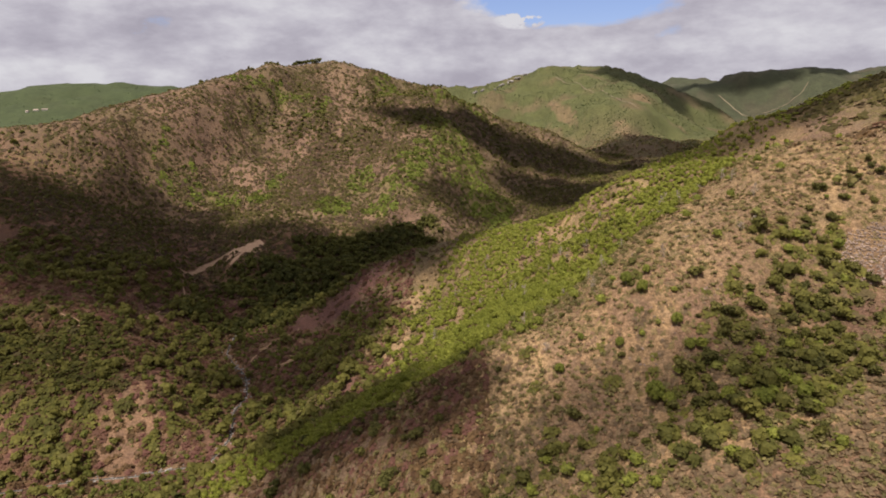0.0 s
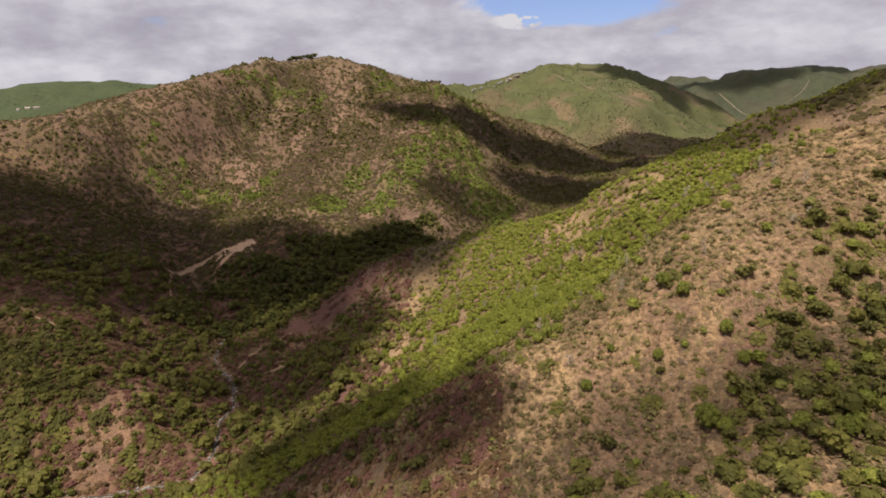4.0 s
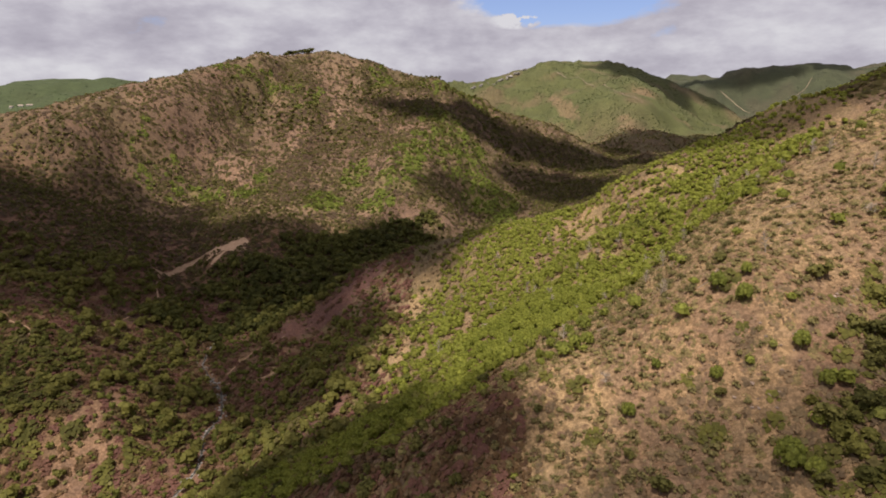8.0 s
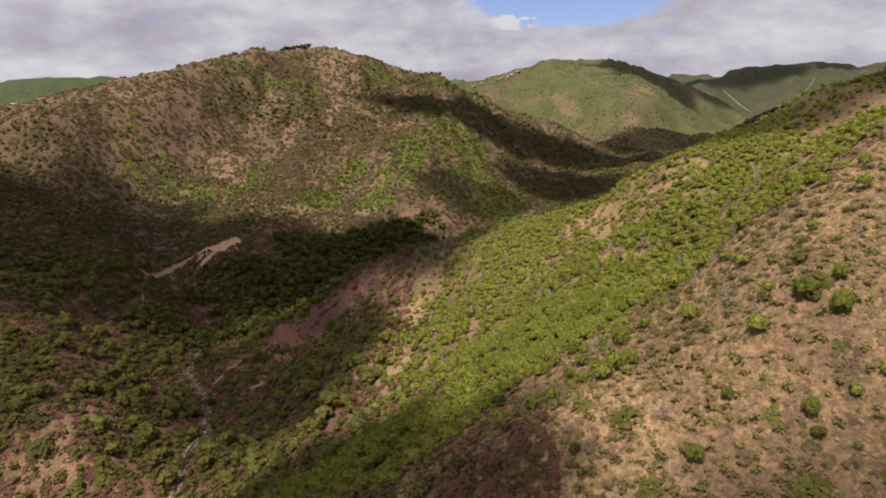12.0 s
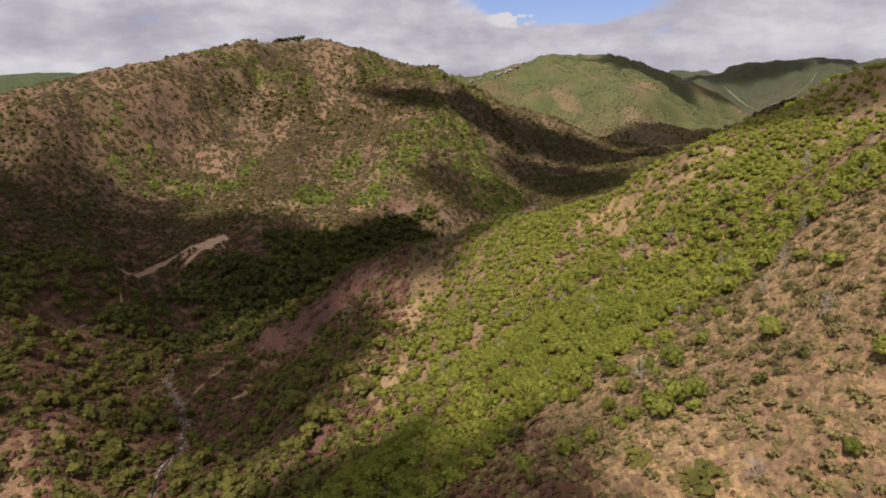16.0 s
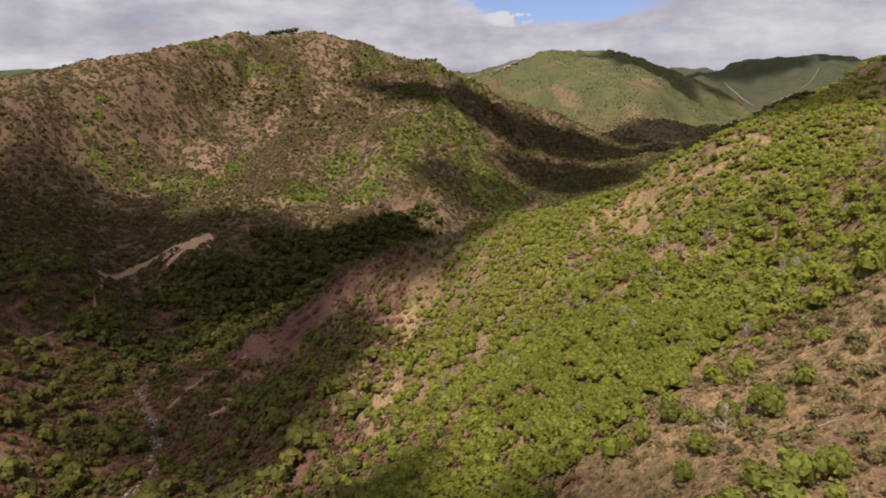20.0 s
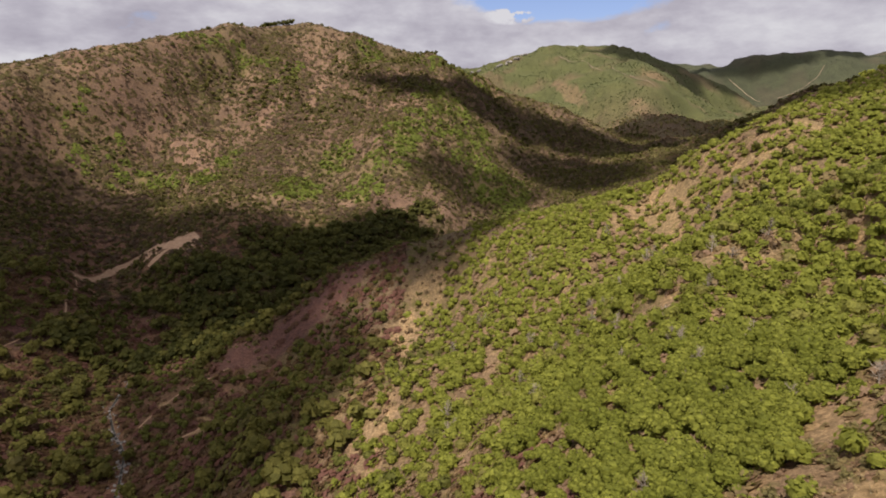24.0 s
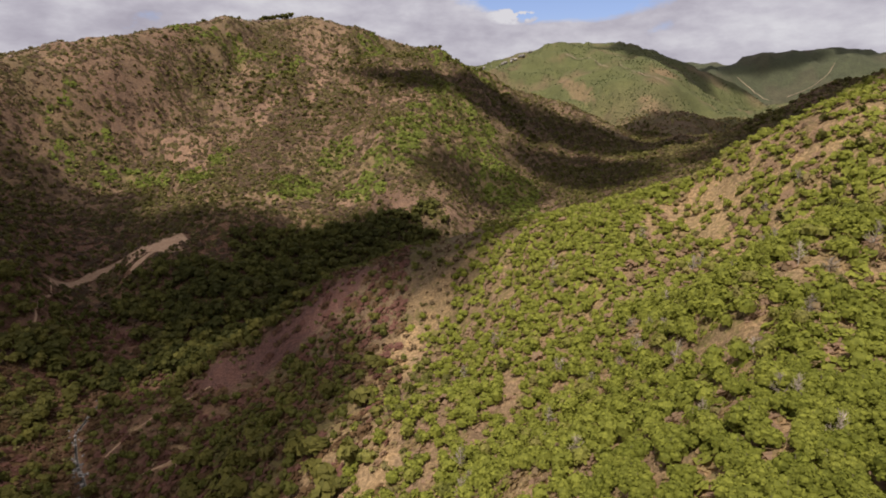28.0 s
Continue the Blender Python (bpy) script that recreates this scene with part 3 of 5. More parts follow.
    # Ground of the far ridge, tinted grey-blue to stand in for haze.
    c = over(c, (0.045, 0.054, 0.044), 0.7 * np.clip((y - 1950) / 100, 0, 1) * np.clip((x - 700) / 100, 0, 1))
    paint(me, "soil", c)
    h = 0.33 + 0.5 * (fbm(x, y, 50, 53, 3) - 0.5) - 0.25 * bare - 0.30 * red - 0.16 * tan + 0.12 * lush + 0.02 * dark - 0.04 * pines - 0.5 * far - 0.14 * left - 0.12 * nose - 0.14 * mountain
    paint(me, "herb", np.repeat(h[:, None], 3, 1))
    return tagged(new("ground", me), "brown scrub-covered hills with spurs and ravines", "hillside", kind="structure")


build_ground()

# ---- plants ----
rng = np.random.default_rng(7)


def tufts(n, lobes, leaf, up=0.35, flat=1.0):
    """n leaf sprays, as an array of quads, on the outside of a few lobes (x, y, z, radius)."""
    lobes = np.array(lobes)
    k = rng.choice(len(lobes), n, p=lobes[:, 3] ** 2 / (lobes[:, 3] ** 2).sum())
    d = rng.normal(size=(n, 3))
    d[:, 2] += up * 1.5
    d /= np.linalg.norm(d, axis=1)[:, None]
    r = lobes[k, 3] * rng.uniform(0.60, 1.20, n)
    centre = lobes[k, :3] + d * r[:, None] * (1, 1, flat)
    normal = d + (0, 0, 0.22) + rng.normal(size=(n, 3)) * 0.30
    normal /= np.linalg.norm(normal, axis=1)[:, None]
    side = np.cross(normal, rng.normal(size=(n, 3)))
    side /= np.linalg.norm(side, axis=1)[:, None]
    other = np.cross(normal, side)
    size = leaf * rng.uniform(0.6, 1.3, n)[:, None]
    corners = []
    for u, v in ((-1, -0.7), (0.8, -1), (1, 0.8), (-0.7, 1)):
        jitter = rng.uniform(0.55, 1.25, (2, n, 1))
        corners.append(centre + side * u * size * jitter[0] + other * v * size * jitter[1] - normal * size * 0.25 * abs(u * v))
    return np.stack(corners, 1)


def lobes_of(count, wide, low, high):
    out = [(0, 0, (low + high) / 2, wide * 0.55)]
    for k in range(count):
        a = 2 * math.pi * (k + rng.uniform(-0.3, 0.3)) / count
        r = wide * rng.uniform(0.40, 0.62)
        out.append((r * math.cos(a), r * math.sin(a), rng.uniform(low, high), wide * rng.uniform(0.34, 0.50)))
    return out


def stick(a, b, ra, rb, sides=4):
    """A tapered limb as quads."""
    a, b = np.array(a, float), np.array(b, float)
    w = (b - a) / np.linalg.norm(b - a)
    u = np.cross(w, (0.3, 0.9, 0.2))
    u /= np.linalg.norm(u)
    v = np.cross(w, u)
    ang = 2 * np.pi * np.arange(sides + 1) / sides
    ring = np.cos(ang)[:, None] * u + np.sin(ang)[:, None] * v
    return np.stack([a + ring[:-1] * ra, a + ring[1:] * ra, b + ring[1:] * rb, b + ring[:-1] * rb], 1)


def trunk_of(lobes, tall, thick, sides=5):
    q = [stick((0, 0, -0.4), (0.06, 0.03, tall * 0.5), thick, thick * 0.7, sides)]
    for x, y, z, r in lobes[1:]:
        q.append(stick((0.06, 0.03, tall * 0.45), (x * 0.8, y * 0.8, z), thick * 0.5, thick * 0.15, 4))
    q.append(stick((0.06, 0.03, tall * 0.5), (0, 0, tall * 0.9), thick * 0.6, thick * 0.2, 4))
    return np.concatenate(q)


def quads_mesh(name, q, mat):
    me = mesh_from(name, q.reshape(-1, 3), np.arange(len(q) * 4).reshape(-1, 4), [mat])
    paint(me, "tint", np.tile((0.0, 0.3, 0), (len(q) * 4, 1)))
    return me


def scatter(box, cell, chance, seed):
    """Places on a jittered grid over the box, each kept by its chance."""
    r = np.random.default_rng(seed)
    x0, y0, x1, y1 = box
    x, y = np.meshgrid(np.arange(x0, x1, cell), np.arange(y0, y1, cell))
    x, y = x.ravel() + r.uniform(-0.5, 0.5, x.size) * cell, y.ravel() + r.uniform(-0.5, 0.5, y.size) * cell
    keep = r.uniform(0, 1, x.size) < chance(x, y)
    return x[keep], y[keep]


def joined(name, x, y, forms, scale, mat, label, category, woody=None, seed=1, sink=0.1):
    """Many plants as one object: forms is a list of (leaf quads, limb quads)."""
    r = np.random.default_rng(seed)
    n = len(x)
    which, turn, dry = r.integers(0, len(forms), n), r.uniform(0, 2 * np.pi, n), 0.84 * r.uniform(0, 1, n)
    tone = 0.55 * r.uniform(0, 1, n) + 0.45 * np.clip(0.5 + 3 * (fbm(x, y, 34, 191, 3) - 0.5), 0, 1)
    z = height(x, y) - sink
    blocks, tints, index = [], [], []
    for k, (leaves, limbs) in enumerate(forms):
        m = np.where(which == k)[0]
        if not len(m):
            continue
        q = leaves if limbs is None else np.concatenate([leaves, limbs])
        c, s = np.cos(turn[m])[:, None, None], np.sin(turn[m])[:, None, None]
        f = scale[m][:, None, None]
        tall = r.uniform(0.8, 1.2, len(m))[:, None, None]
        p = np.stack([(q[None, ..., 0] * c - q[None, ..., 1] * s) * f, (q[None, ..., 0] * s + q[None, ..., 1] * c) * f, q[None, ..., 2] * f * tall], -1)
        p += np.stack([x[m], y[m], z[m]], -1)[:, None, None, :]
        blocks.append(p.reshape(-1, 4, 3))
        count = len(q) * 4
        tints.append(np.stack([np.repeat(tone[m], count), np.repeat(dry[m], count), np.zeros(len(m) * count)], -1))
        index.append(np.tile(np.r_[np.zeros(len(leaves)), np.ones(len(q) - len(leaves))], len(m)))
    q = np.concatenate(blocks)
    me = mesh_from(name, q.reshape(-1, 3), np.arange(len(q) * 4).reshape(-1, 4), [mat, woody or mat], mat_index=np.concatenate(index))
    paint(me, "tint", np.concatenate(tints))
    return tagged(new(name, me), label, category, kind="stuff")


def carpet(name, box, cell, spacing, cover, tall, mat, label, category, seed, dry=0.0):
    """Closed low growth: domed bushes, one for each kept place of a jittered grid, of leaf sprays over the ground."""
    r = np.random.default_rng(seed)
    x0, y0, x1, y1 = box
    shape = (int((y1 - y0) / spacing) + 3, int((x1 - x0) / spacing) + 3)
    row, column = np.indices(shape)
    bx = x0 + (column - 1 + r.uniform(0, 1, shape)) * spacing
    by = y0 + (row - 1 + r.uniform(0, 1, shape)) * spacing
    kept = r.uniform(0, 1, shape) < cover(bx, by)
    size, tone, husk = r.uniform(0.5, 1.05, shape), r.uniform(0, 1, shape), r.uniform(0, 1, shape) + dry + 0.8 * (fbm(bx, by, 30, seed, 3) - 0.5)
    gx, gy = np.meshgrid(np.arange(x0, x1, cell), np.arange(y0, y1, cell))
    gx, gy = (g + r.uniform(-0.33, 0.33, g.shape) * cell for g in (gx, gy))
    cj, ci = ((gy - y0) / spacing).astype(int) + 1, ((gx - x0) / spacing).astype(int) + 1
    best, mark, brown = np.zeros(gx.shape), np.zeros(gx.shape), np.zeros(gx.shape)
    for dj in (-1, 0, 1):
        for di in (-1, 0, 1):
            j, i = np.clip(cj + dj, 0, shape[0] - 1), np.clip(ci + di, 0, shape[1] - 1)
            near = ((gx - bx[j, i]) ** 2 + (gy - by[j, i]) ** 2) / (0.8 * spacing * size[j, i]) ** 2
            h = kept[j, i] * size[j, i] * np.sqrt(np.clip(1 - near, 0, 1))
            m = h > best
            best, mark, brown = np.where(m, h, best), np.where(m, tone[j, i], mark), np.where(m, husk[j, i], brown)
    rise = np.where(best > 0, tall * best * (0.45 + 1.1 * vnoise(gx, gy, cell * 1.3, seed)), -0.3)
    verts = np.stack([gx, gy, height(gx, gy) + rise - 0.05], -1).reshape(-1, 3)
    grown = np.where(best.ravel() > 0.12)[0]
    n = len(grown)
    fx, fy = verts[grown, 0], verts[grown, 1]
    lean = np.c_[height(fx - 1, fy) - height(fx + 1, fy), height(fx, fy - 1) - height(fx, fy + 1)] / 2
    normal = np.c_[1.3 * lean + r.normal(0, 0.42, (n, 2)), np.ones(n)]
    normal /= np.linalg.norm(normal, axis=1)[:, None]
    side = np.cross(normal, r.normal(size=(n, 3)))
    side /= np.linalg.norm(side, axis=1)[:, None]
    other = np.cross(normal, side)
    reach = 0.82 * cell * r.uniform(0.65, 1.25, (n, 1))
    corners = [verts[grown] + side * u * reach * r.uniform(0.6, 1.2, (n, 1)) + other * v * reach * r.uniform(0.6, 1.2, (n, 1)) - (0, 0, 0.15 * cell) for u, v in ((-1, -0.7), (0.8, -1), (1, 0.8), (-0.7, 1))]
    me = mesh_from(name, np.stack(corners, 1).reshape(-1, 3), np.arange(4 * n).reshape(-1, 4), [mat])
    paint(me, "tint", np.repeat(np.stack([mark.ravel()[grown], np.clip(brown.ravel()[grown], 0, 1), np.zeros(n)], -1), 4, 0))
    return tagged(new(name, me), label, category, kind="stuff")


def cores(lobes, swell=0.86, around=6, flat=0.8):
    """The dense heart of a crown: a dome inside each lobe."""
    q = []
    for x, y, z, rad in lobes:
        ang = 2 * np.pi * np.arange(around + 1) / around + rng.uniform(0, 1)
        rings = []
        for tilt in (-0.3, 0.55, 1.35):
            k = rad * swell * rng.uniform(0.9, 1.1, around + 1)
            k[-1] = k[0]
            rings.append(np.stack([x + k * math.cos(tilt) * np.cos(ang), y + k * math.cos(tilt) * np.sin(ang), z + k * math.sin(tilt) * flat], -1))
        for lo, hi in zip(rings, rings[1:]):
            q.append(np.stack([lo[:-1], lo[1:], hi[1:], hi[:-1]], 1))
    return np.concatenate(q)


def puffs_of(count, wide, low, high):
    """Lobes spread over the outside of a rounded crown, with one large one as its heart."""
    mid = (low + high) / 2
    out = [(0, 0, mid, wide * 0.62)]
    for k in range(count):
        up = -0.25 + 1.2 * (k + 0.5) / count + rng.uniform(-0.08, 0.08)
        a = 2.4 * k + rng.uniform(-0.4, 0.4)
        side = math.sqrt(max(0.0, 1 - min(1.0, up) ** 2)) * wide * rng.uniform(0.55, 0.72)
        out.append((side * math.cos(a), side * math.sin(a), mid + up * (high - mid), wide * rng.uniform(0.30, 0.42)))
    return out


def pine_forms(count, leaves, leaf, puffs, limbs=True):
    out = []
    for _ in range(count):
        lob = puffs_of(puffs + int(rng.integers(-1, 2)), 1.95, 0.5, 2.45)
        crown = np.concatenate([tufts(leaves, lob, leaf, 0.25, 0.95), cores(lob, 0.86, 7, 0.95) if limbs else cores(lob[:1], 1.02, 7, 0.95)])
        out.append((crown, trunk_of(lob[:7], 3.2, 0.13) if limbs else None))
    return out


def oak_forms(count, leaves, leaf, limbs=True):
    out = []
    for _ in range(count):
        lob = lobes_of(int(rng.integers(4, 7)), 1.9, 1.0, 2.5)
        crown = tufts(leaves, lob, leaf, 0.3, 0.9)
        if leaves > 50:
            crown = np.concatenate([crown, cores(lob, 0.66, 5, 0.9) if limbs else cores(lob[:1], 1.2, 6, 0.9)])
        out.append((crown, trunk_of(lob, 2.8, 0.18) if limbs else None))
    return out


def shrub_forms(count, leaves, leaf):
    out = []
    for _ in range(count):
        lob = lobes_of(int(rng.integers(3, 6)), 1.0, 0.20, 0.55)
        out.append((tufts(leaves, lob, leaf, 0.45, 0.85), None))
    return out


def off_path(x, y):
    """Room for the stream, the tracks and the scree, where nothing grows."""
    free = np.ones(np.shape(x))
    for line, wide in ((STREAM, 1.8), (ROAD_A, 4.2), (ROAD_B, 3.4), (TRAIL_A, 1.3), (TRAIL_B, 1.1), (TRAIL_C, 1.2), (TRAIL_D, 1.3), (TRAIL_E, 1.0)):
        d, _ = near_line(x, y, line)
        free = np.where(d < wide * wide, 0, free)
    return free * (1 - patch(x, y, 109, 141, 9, 6, 20, 0.3))


ROAD_A = [(-224, 478, 0), (-221, 490, 0), (-217, 504, 0), (-208, 514, 0), (-198, 513, 0), (-188, 512, 0), (-176, 519, 0), (-168, 527, 0)]
ROAD_B = [(-188, 494, 0), (-184, 498, 0), (-180, 506, 0), (-176, 516, 0)]
TRAIL_A = [(-256, 352, 0), (-248, 345, 0), (-233, 337, 0), (-223, 334, 0), (-217, 329, 0), (-221, 320, 0)]
TRAIL_B = [(-224, 478, 0), (-214, 462, 0), (-206, 440, 0), (-198, 424, 0), (-205, 409, 0), (-206, 396, 0), (-208, 384, 0), (-205, 366, 0), (-199, 350, 0)]
TRAIL_C = [(-248, 282, 0), (-235, 284, 0), (-221, 291, 0), (-212, 290, 0)]
TRAIL_D = [(-104, 331, 0), (-97, 334, 0), (-93, 338, 0), (-93, 330, 0)]
TRAIL_E = [(-124, 345, 0), (-119, 357, 0), (-108, 372, 0), (-100, 380, 0)]


def chance_pine(x, y):
    z = zones(x, y)
    p = np.maximum(z[0], np.where((x > 0) & (y < 240), 0.04 + 0.09 * (y > 152) * (x < 40) * (y < 190) + 0.16 * (y < 150) * np.maximum(z[1], z[2]), 0))
    return np.clip(p * (0.53 + 1.0 * fbm(x, y, 22, 61, 3)), 0, 0.97) * np.clip((fbm(x, y, 9, 171, 2) - 0.25) * 9, 0.35, 1) * off_path(x, y)


def chance_oak(x, y):
    pines, dark, lush, bare, red, tan = zones(x, y)
    n = fbm(x, y, 45, 67, 4)
    crest = np.clip(np.sqrt(near_line(x, y, LINE_CREST)[0]) / 45, 0.03, 1)
    p = crest * np.clip((n - 0.52) * 4.5, 0, 0.7) * (1 - 0.9 * bare) * (1 - red) * (1 - pines) * (1 - 0.85 * tan)
    nose = (x > 0) & (x < 125) & (y < 240)
    left = (x < np.where((y > 235) & (y < 385), -22, -60)) & (y < 470)
    p = np.where(nose, 0.08 * p, np.where(left, np.clip(0.12 + 1.6 * (n - 0.38), 0.05, 0.8) * (1 - tan) * (1 - 0.7 * red) * (1 - 0.85 * bare), np.where(y > 560, np.clip(1.5 * p + 0.13 + 0.5 * (fbm(x, y, 70, 137, 3) - 0.45), 0.05, 0.85) * (1 - 0.8 * bare) * crest, p)))
    return np.clip(np.maximum(p, 0.9 * dark), 0, 0.95) * off_path(x, y)


def chance_scrub(x, y):
    pines, dark, lush, bare, red, tan = zones(x, y)
    n = fbm(x, y, 18, 71, 3)
    return np.clip(0.42 + (n - 0.4) * 2.2, 0.08, 0.92) * (1 - 0.45 * bare) * (1 - 0.35 * red) * (1 - 0.3 * tan) * (1 - 0.8 * pines) * np.clip(np.sqrt(near_line(x, y, LINE_CREST)[0]) / 35, 0.2, 1) * off_path(x, y)


def chance_lush(x, y):
    return zones(x, y)[2] * 0.85 * off_path(x, y)


STREAM = LINE_STREAM
# The single pines of the nearest slope.
PINE = pine_forms(6, 520, 0.145, 12)
SHRUB = shrub_forms(5, 150, 0.12)


def pine_thing(form, leafage=None, label_="young yellow-green pine with a rounded crown on the slope", group="pines on the slope"):
    root = new("pine_tree", None)
    for name, q, mat, label in (("trunk", form[1], M_BARK, "thin grey-brown trunk with limbs"), ("crown", form[0], leafage or M_PINE, "")):
        ob = new(name, quads_mesh(name, q, mat))
        ob.parent = root
        if label:
            ob["label"] = label
    return tagged(root, label_, "tree", group)


NEAR_PINES = (-30, 176, 80, 300)
px_, py_ = scatter(NEAR_PINES, 2.15, chance_pine, 101)
order = np.argsort(np.hypot(px_ - 25, (py_ - 215) * 0.8))
single, rest = order[:290], order[290:]
first = [pine_thing(f) for f in PINE]
for n, k in enumerate(single):
    at = pose(px_[k], py_[k], float(height(px_[k], py_[k])) - 0.1, 0, 0, rng.uniform(0, 360))
    if n < len(first):
        first[n].matrix_basis = at
    else:
        copy_thing(first[n % len(first)], at @ Matrix.Diagonal((*[rng.choice((0.55, 0.75, 0.9, 1.0, 1.2)) * rng.uniform(0.9, 1.1)] * 3, 1)))
# The rest of the pines: a thicket.
MID_PINE, LOW_PINE = pine_forms(6, 66, 0.27, 9, False), pine_forms(6, 24, 0.36, 8, False)
FAR_PINE = pine_forms(4, 8, 0.7, 3, False)
sizes = np.random.default_rng(5)
joined("pine_thicket", px_[rest], py_[rest], MID_PINE, sizes.uniform(0.5, 1.3, len(rest)), M_PINE, "dense thicket of young yellow-green pines", "trees", M_BARK, 11)
for box, cell, forms, seed in (((-60, 300, 150, 440), 2.2, LOW_PINE, 102), ((80, 140, 150, 300), 2.6, LOW_PINE, 103), ((150, 170, 320, 300), 4.2, FAR_PINE, 108), ((-110, 140, -30, 300), 2.5, MID_PINE, 104), ((-30, 140, 80, 176), 2.4, MID_PINE, 105), ((150, 300, 420, 440), 4.2, FAR_PINE, 106), ((10, 62, 130, 140), 3.4, MID_PINE, 107)):
    x, y = scatter(box, cell, chance_pine, seed)
    lone = (zones(x, y)[0] < 0.25) & (y < 240)
    for m, mat, label in ((~lone, M_PINE, "thicket of young yellow-green pines on the hillside"), (lone, M_PINE_MID, "scattered green pines on the dry slope")):
        if m.any():
            joined("pine_thicket", x[m], y[m], forms, sizes.uniform(0.4, 1.15, m.sum()), mat, label, "trees", M_BARK, seed)

# Oaks in the ravines and on the slopes.
OAK, LOW_OAK, FAR_OAK = oak_forms(4, 120, 0.40), oak_forms(4, 24, 0.8, False), oak_forms(3, 9, 1.35, False)


def tree_thing(name, form, mat, label, group):
    root = new(name, None)
    for kind, q, m in (("trunk", form[1], M_BARK), ("crown", form[0], mat)):
        ob = new(kind, quads_mesh(kind, q, m))
        ob.parent = root
    return tagged(root, label, "tree", group)


def plant_things(firsts, x, y, low, high, sink=0.1):
    for n in range(len(x)):
        at = pose(x[n], y[n], float(height(x[n], y[n])) - sink, 0, 0, rng.uniform(0, 360)) @ Matrix.Diagonal((*[rng.uniform(low, high)] * 3, 1))
        if n < len(firsts):
            firsts[n].matrix_basis = at
        else:
            copy_thing(firsts[n % len(firsts)], at)


def plant_places(firsts, places, stretch=1.0):
    for n, (x, y, size) in enumerate(places):
        at = pose(x, y, float(height(x, y)) - 0.15, 0, 0, rng.uniform(0, 360)) @ Matrix.Diagonal((0.87 * size, 0.87 * size, 0.87 * size * stretch, 1))
        if n < len(firsts):
            firsts[n].matrix_basis = at
        else:
            copy_thing(firsts[n % len(firsts)], at)


x, y = scatter((-20, 56, 240, 250), 4.9, chance_oak, 201)
order = np.argsort(np.hypot(x - 75, y - 130))
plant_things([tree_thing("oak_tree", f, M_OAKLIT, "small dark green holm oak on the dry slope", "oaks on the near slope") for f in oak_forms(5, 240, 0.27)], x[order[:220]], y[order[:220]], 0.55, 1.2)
x, y = x[order[220:]], y[order[220:]]
joined("oak_scrub", x, y, OAK, sizes.uniform(0.45, 1.1, len(x)), M_OAK, "dark green holm oaks in a hollow of the slope", "trees", M_BARK, 21)
for box, cell, forms, seed, low, high in (((-340, 180, -20, 460), 6.4, oak_forms(5, 60, 0.5, False), 202, 0.9, 2.3), ((-20, 250, 200, 460), 5.0, LOW_OAK, 203, 0.5, 1.1),
                                          ((-420, 460, 240, 780), 4.9, oak_forms(4, 13, 1.05, False), 204, 0.5, 1.1), ((-640, 440, -420, 900), 8, FAR_OAK, 205, 0.7, 1.4),
                                          ((-420, 780, 330, 1120), 5.6, FAR_OAK, 206, 0.5, 1.45), ((200, 380, 800, 900), 7.5, FAR_OAK, 207, 0.8, 1.6)):
    x, y = scatter(box, cell, chance_oak, seed)
    joined("oak_wood", x, y, forms, sizes.uniform(low, high, len(x)), M_HILLBUSH if seed in (204, 206, 207) else M_BUSH if seed == 202 else M_OAK, "dark green oak wood on slopes and in ravines", "trees", M_BARK, seed)

# Small rounded trees all over the valley and up its near side.
x, y = scatter((-330, 200, 0, 465), 3.7, lambda x, y: np.clip(0.40 + 2.4 * (fbm(x, y, 24, 177, 3) - 0.46), 0.06, 0.85) * (1 - 0.9 * zones(x, y)[3]) * (1 - 0.85 * zones(x, y)[4]) * (1 - 0.8 * zones(x, y)[5]) * (1 - 0.8 * zones(x, y)[0]) * np.clip((x + 5) / -25, 0, 1) * off_path(x, y) + 0.8 * patch(x, y, -44, 385, 25, 5, 22, 0.6), 210)
joined("valley_trees", x, y, pine_forms(6, 26, 0.40, 6, False), sizes.uniform(0.5, 1.25, len(x)), M_VALLEY, "small rounded green trees in the valley", "trees", M_BARK, 210)

# The dense wood round the fork of the valley track.
x, y = scatter((-190, 400, 20, 610), 4.8, lambda x, y: 0.95 * zones(x, y)[1] * off_path(x, y), 208)
joined("oak_wood", x, y, oak_forms(4, 60, 0.55, False), sizes.uniform(1.1, 2.4, len(x)), M_OAK, "dense dark green oak wood beside the track", "trees", M_BARK, 208)

# Bright green bushes on the mountain.
x, y = scatter((-420, 500, 120, 1050), 5.5, chance_lush, 301)
joined("green_bushes", x, y, LOW_OAK, sizes.uniform(0.6, 1.1, len(x)), M_LUSH, "fresh green bushes on the mountain side", "bushes", None, 31)
x, y = scatter((-340, 180, -60, 460), 3.8, chance_lush, 302)
joined("green_bushes", x, y, oak_forms(4, 24, 0.7, False), sizes.uniform(0.55, 1.1, len(x)), M_BUSH, "olive-green bushes above the stream", "bushes", None, 32)
x, y = scatter((10, 60, 140, 165), 3.4, chance_lush, 303)
green = [tagged(new("bush", quads_mesh("bush", f[0], M_BUSH)), "rounded olive-green bush in a hollow of the slope", "bush", "bushes in the hollow") for f in oak_forms(5, 170, 0.27, False)]
near = np.argsort(np.hypot(x - 80, y - 125))[:290]
plant_things(green, x[near], y[near], 0.5, 1.3, 0.5)

